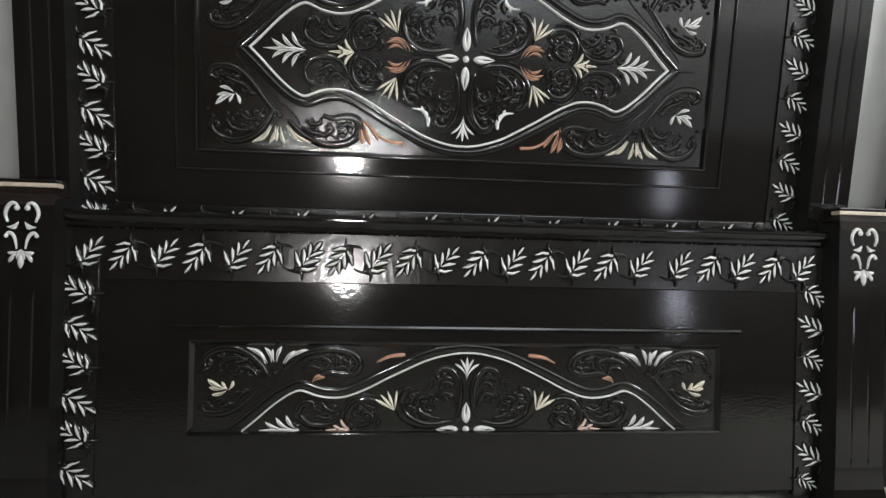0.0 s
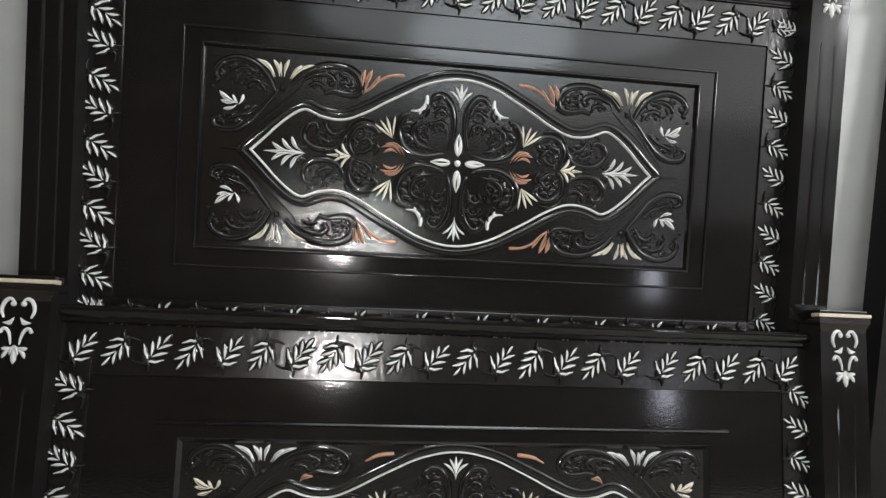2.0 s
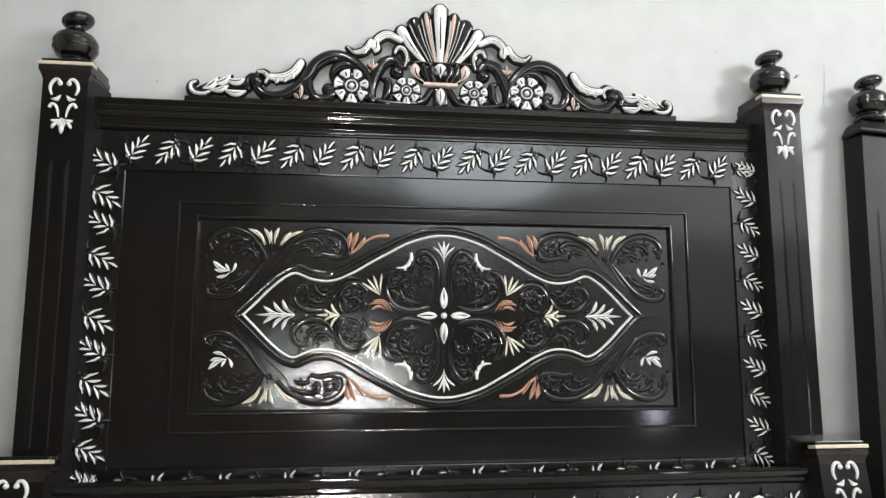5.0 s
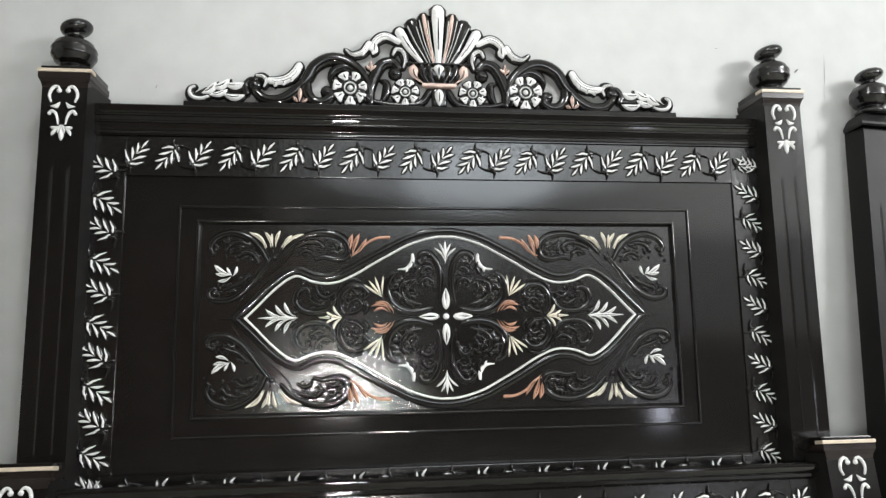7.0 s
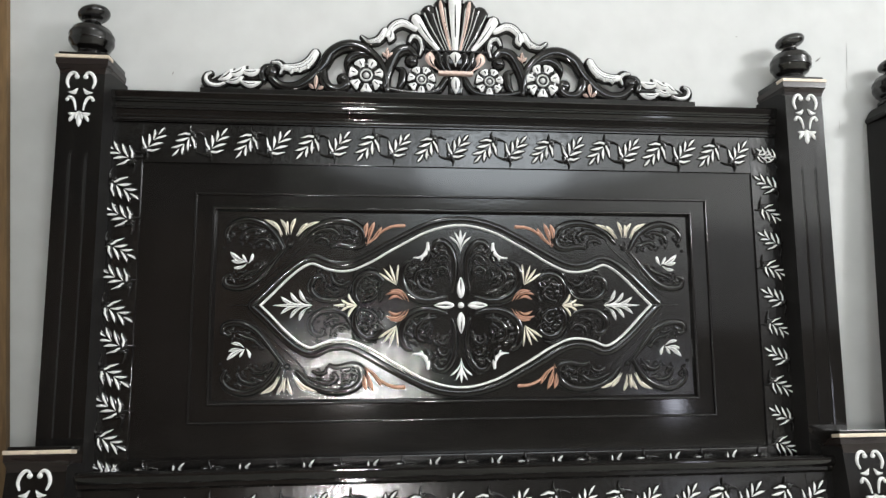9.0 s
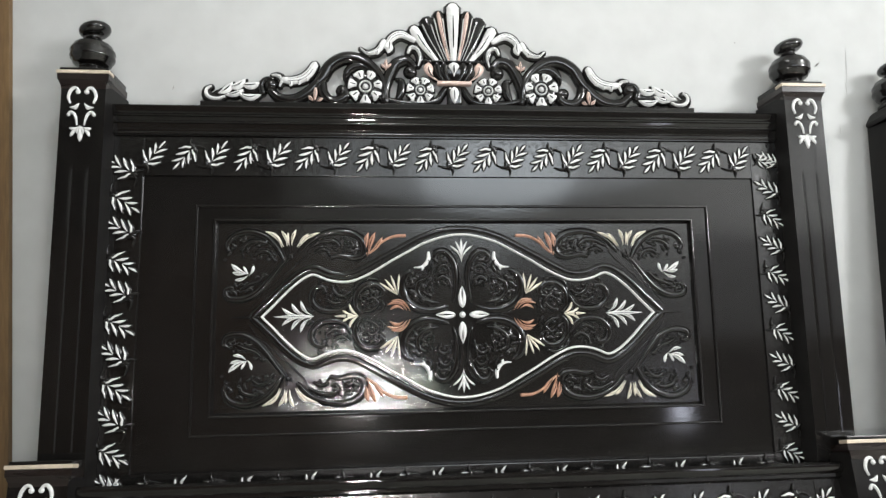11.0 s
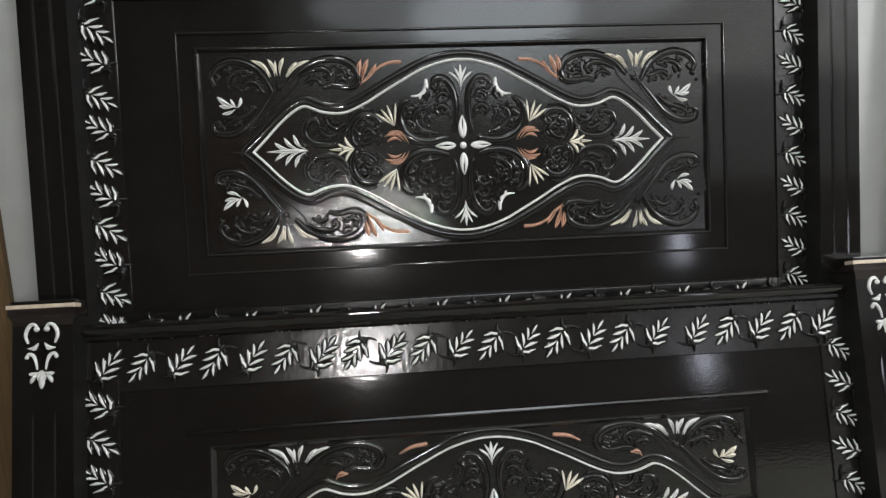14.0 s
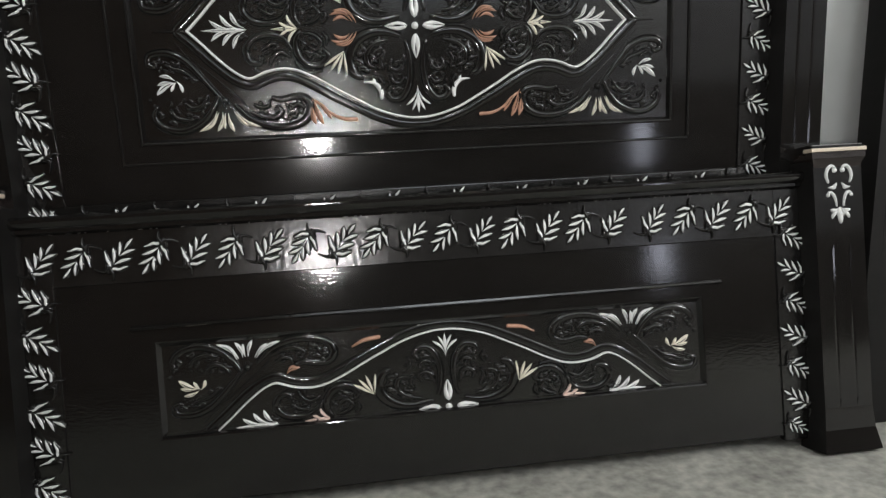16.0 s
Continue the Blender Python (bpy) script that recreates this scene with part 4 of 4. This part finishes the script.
def headboard():
    bed = thing("bed_headboard", "tall black lacquered carved bed headboard painted with white leaves", "headboard", pose(0, 0, 0))
    b = -0.020            # front of the leaf band
    part("backing", boxed(-0.90, 0.90, 0.015, 0.035, FLOOR + 0.02, 1.50), LACQUER, bed, smooth=False)
    # the leaf band round the field
    part("leaf_band", box(bmesh.new(), -0.779, 0.779, b, 0.014, 1.349, 1.4475, 0.0006), GROUND, bed, "black stippled band set with white leaf sprigs", smooth=False)
    for s in (-1, 1):
        part("leaf_band", box(bmesh.new(), min(s * 0.7795, s * 0.895), max(s * 0.7795, s * 0.895), b, 0.014, FLOOR + 0.03, 1.4475, 0.0006), GROUND, bed, smooth=False)
    part("leaf_band", box(bmesh.new(), -0.779, 0.779, b, 0.014, 0.530, 0.641, 0.002), GROUND, bed, smooth=False)
    part("lower_board", box(bmesh.new(), -0.779, 0.779, b + 0.006, 0.014, FLOOR + 0.03, 0.529, 0.002), LACQUER, bed, smooth=False)
    # flat frame, fielded edge and bead round the sunk panel
    part("field", nested([(-0.7790, 0.7790, 0.6415, 1.3485, b + 0.002), (-0.778, 0.778, 0.6425, 1.3475, b + 0.005), (-0.652, 0.652, 0.7195, 1.2765, b + 0.005)]), LACQUER, bed, "black lacquered flat frame", smooth=False)
    def rounded(x, lo, hi, y, wide, out):
        """Outlines of a half-round that runs about the panel, each inside the one before."""
        steps = [(wide * (1 - math.cos(math.pi * k / 8)) / 2, y - out * math.sin(math.pi * k / 8)) for k in range(9)]
        return [(-x + d, x - d, lo + d, hi - d, h) for d, h in steps]

    part("fielded_edge", nested(rounded(0.652, 0.7195, 1.2765, b + 0.005, 0.006, 0.0030)[:-1] + [(-0.646, 0.646, 0.7255, 1.2705, b + 0.0072), (-0.6095, 0.6095, 0.7620, 1.2420, b + 0.0072)]), MOULDING, bed, "flat inner frame", smooth="corners")
    part("panel_bead", nested(rounded(0.6095, 0.7620, 1.2420, b + 0.0072, 0.0070, 0.0040) + [(-0.5960, 0.5960, 0.7750, 1.2290, -0.0045)]), MOULDING, bed, "raised rounded bead round the panel", smooth="corners")
    acanthus_panel(bed, 0.0015, 1.0, 0.600, 0.770, 1.234, -0.006, stretch=0.985)
    # cornice under the crest
    def roll(y, lo, hi, out):
        """A half-round of the moulding between two heights, standing out by out."""
        return [(y - out * math.sin(math.pi * k / 12), lo + (hi - lo) * (1 - math.cos(math.pi * k / 12)) / 2) for k in range(13)]

    prof = [(0.035, 1.4485), (-0.026, 1.4485)] + roll(-0.026, 1.4515, 1.4590, 0.004) + [(-0.026, 1.4620), (-0.0270, 1.4640), (-0.0300, 1.4780)] + roll(-0.0285, 1.4790, 1.4855, 0.004) + [(-0.030, 1.4880), (-0.0325, 1.4950)]
    prof += roll(-0.031, 1.4960, 1.5020, 0.004) + [(-0.034, 1.5050), (-0.0350, 1.5080), (-0.0380, 1.5205), (-0.0355, 1.5240), (0.035, 1.5240)]
    part("cornice", along_x(prof, -0.862, 0.862), POLISH, bed, "black moulded top rail", smooth="corners")
    crest(bed, 0.024, 1.5222).matrix_basis = Matrix.Translation((0.0007, 0, -0.0031)) @ Matrix.Diagonal((1.0034, 1, 1.0034, 1))
    for s in (-1, 1):
        p = post(bed, s * 0.9085, 0.051, -0.072, 0.045, FLOOR, 1.560, 0.55, 1.36, cut=0.0008)
        post_cap(p, s * 0.9085, 0.051, -0.072, 0.045, 1.5825)
        post_carving(p, s * 0.9105, 1.4865, -0.0715)
        finial(p, s * 0.913, -0.020, 1.6000)
    row = []
    for i in range(11):
        row += [(-0.7526 + 0.1500 * i, 1.4050, UP)] + ([(-0.6827 + 0.1495 * i, 1.3920, DOWN)] if i < 10 else [])
        row += [(-0.826 + 0.1495 * i, 0.604, UP), (-0.756 + 0.1495 * i, 0.590, DOWN)]
    row += [(-0.833, 1.3688, OUT), (0.8235, 1.4004, OUT, 0.8), (0.8235, 1.3960, -90, 0.7)]
    for i in range(9):
        row += [(-0.815, 1.2786 - 0.1486 * i, IN), (-0.830, 1.2178 - 0.1502 * i, OUT)]
        row += [(0.8155, 1.3213 - 0.1501 * i, OUT, 0.9), (0.829, 1.2388 - 0.1493 * i, IN, 0.9)]
    sprigs(bed, row, b)


def footboard():
    """Built upright, then leant back against the headboard."""
    bed = thing("bed_footboard", "low black lacquered carved wooden footboard with white leaves, leaning back", "footboard", pose(0.0178, -0.189, FLOOR, -9.05) @ Matrix.Scale(1.0212, 4))
    b = -0.006
    part("backing", boxed(-0.91, 0.91, 0.016, 0.030, 0.042, 0.60), LACQUER, bed, smooth=False)
    part("leaf_band", box(bmesh.new(), -0.79, 0.79, b, 0.0155, 0.505, 0.612, 0.0006), GROUND, bed, "black stippled band set with white leaf sprigs", smooth=False)
    for s in (-1, 1):
        part("leaf_band", box(bmesh.new(), min(s * 0.7905, s * 0.885), max(s * 0.7905, s * 0.885), b, 0.0155, 0.022, 0.612, 0.0006), GROUND, bed, smooth=False)
    part("field", nested([(-0.79, 0.79, 0.034, 0.5045, b + 0.002), (-0.789, 0.789, 0.035, 0.5035, b + 0.004), (-0.606, 0.606, 0.171, 0.377, b + 0.004)]), SATIN, bed, "black lacquered flat frame", smooth=False)
    part("panel_edge", nested([(-0.606, 0.606, 0.171, 0.377, b + 0.004), (-0.603, 0.603, 0.174, 0.375, b + 0.0045), (-0.592, 0.592, 0.184, 0.364, 0.008)]), LACQUER, bed, "hollowed edge of the panel", smooth=False)
    sill = [(b + 0.006, 0.1685), (b - 0.001, 0.170), (b - 0.003, 0.173), (b - 0.002, 0.177), (b + 0.006, 0.179)]
    part("bead", along_x(sill, -0.600, 0.600), POLISH, bed, "raised black bead under the panel", smooth="corners")
    bead = [(b + 0.005, 0.404), (b - 0.001, 0.405), (b - 0.004, 0.408), (b - 0.003, 0.412), (b + 0.005, 0.414)]
    part("bead", along_x(bead, -0.650, 0.650), POLISH, bed, "raised black bead", smooth="corners")
    acanthus_panel(bed, 0.002, 0.180, 0.598, 0.179, 0.364, 0.0068, False, 0.84)
    prof = [(0.032, 0.613), (-0.010, 0.613), (-0.016, 0.617), (-0.016, 0.624), (-0.022, 0.628), (-0.026, 0.635), (-0.026, 0.644), (-0.020, 0.650), (0.020, 0.652), (0.032, 0.648)]
    part("top_rail", along_x(prof, -0.881, 0.881), POLISH, bed, "black moulded top rail", smooth="corners")
    for s in (-1, 1):
        p = post(bed, s * 0.924, 0.060, -0.050, 0.010, 0.0, 0.670, 0.10, 0.48, 0.012, 0.0008)
        post_cap(p, s * 0.924, 0.058, -0.050, 0.010, 0.6885)
        post_carving(p, s * 0.926, 0.5935, -0.0495)
    row = []
    for i in range(9):
        row += [(-0.808 + 0.1513 * i, 0.5635, UP)] + ([(-0.743 + 0.1513 * i, 0.552, DOWN)] if i < 8 else [])
    for i in range(3):
        row += [(0.497 + 0.1533 * i, 0.564, UP)] + ([(0.5654 + 0.1526 * i, 0.553, DOWN)] if i < 2 else [])
        row += [(-0.836, 0.482 - 0.1526 * i, OUT), (-0.822, 0.397 - 0.1533 * i, IN)]
        row += [(0.837, 0.4954 - 0.153 * i, IN, 0.9), (0.822, 0.4245 - 0.1523 * i, OUT, 0.9)]
    row += [(0.825, 0.055, IN, 0.7)]
    sprigs(bed, row, b)


def second_headboard():
    """The post and part of the board of another bed at the same wall."""
    bed = thing("bed_headboard", "plain dull black bed headboard with a turned knob on its post", "headboard", pose(1.1226, -0.096, 0.0077, -3.0, 3.76, 0) @ Matrix.Scale(0.9916, 4))
    p = post(bed, 0.0, 0.051, -0.015, 0.045, FLOOR - 0.008, 1.515, 0.4, 1.3, cut=0.001)
    p.data.materials[0] = DULL
    bm = bmesh.new()
    rings = [[bm.verts.new(q) for q in ((-o, 0.034 - o, z), (o, 0.034 - o, z), (o, 0.045, z), (-o, 0.045, z))] for o, z in ((0.064, 1.5155), (0.068, 1.520), (0.068, 1.526), (0.054, 1.552), (0.046, 1.560))]
    for a, b in zip(rings, rings[1:]):
        for i in range(4):
            bm.faces.new((a[i], a[(i + 1) % 4], b[(i + 1) % 4], b[i]))
    bm.faces.new(rings[-1])
    part("post_cap", bm, DULL, p, "black sloping cap", smooth=False)
    finial(p, -0.012, 0.0, 1.560)
    part("board", box(bmesh.new(), 0.040, 1.5, -0.005, 0.035, 0.2, 1.50, 0.004), LACQUER, bed, smooth=False)


headboard()
footboard()
second_headboard()
# a sheet of plywood that leans beside the bed
sheet = part("plywood_sheet", box(bmesh.new(), -0.62, 0.0, -0.010, 0.010, 0.0, 2.3, 0.002), PLY, None, smooth=False)
sheet.matrix_world = pose(-1.02, 0.035, FLOOR + 0.005, 0, -3.9, 0)
tagged(sheet, "brown plywood sheet with chipped edge standing against the wall", "plywood sheet")
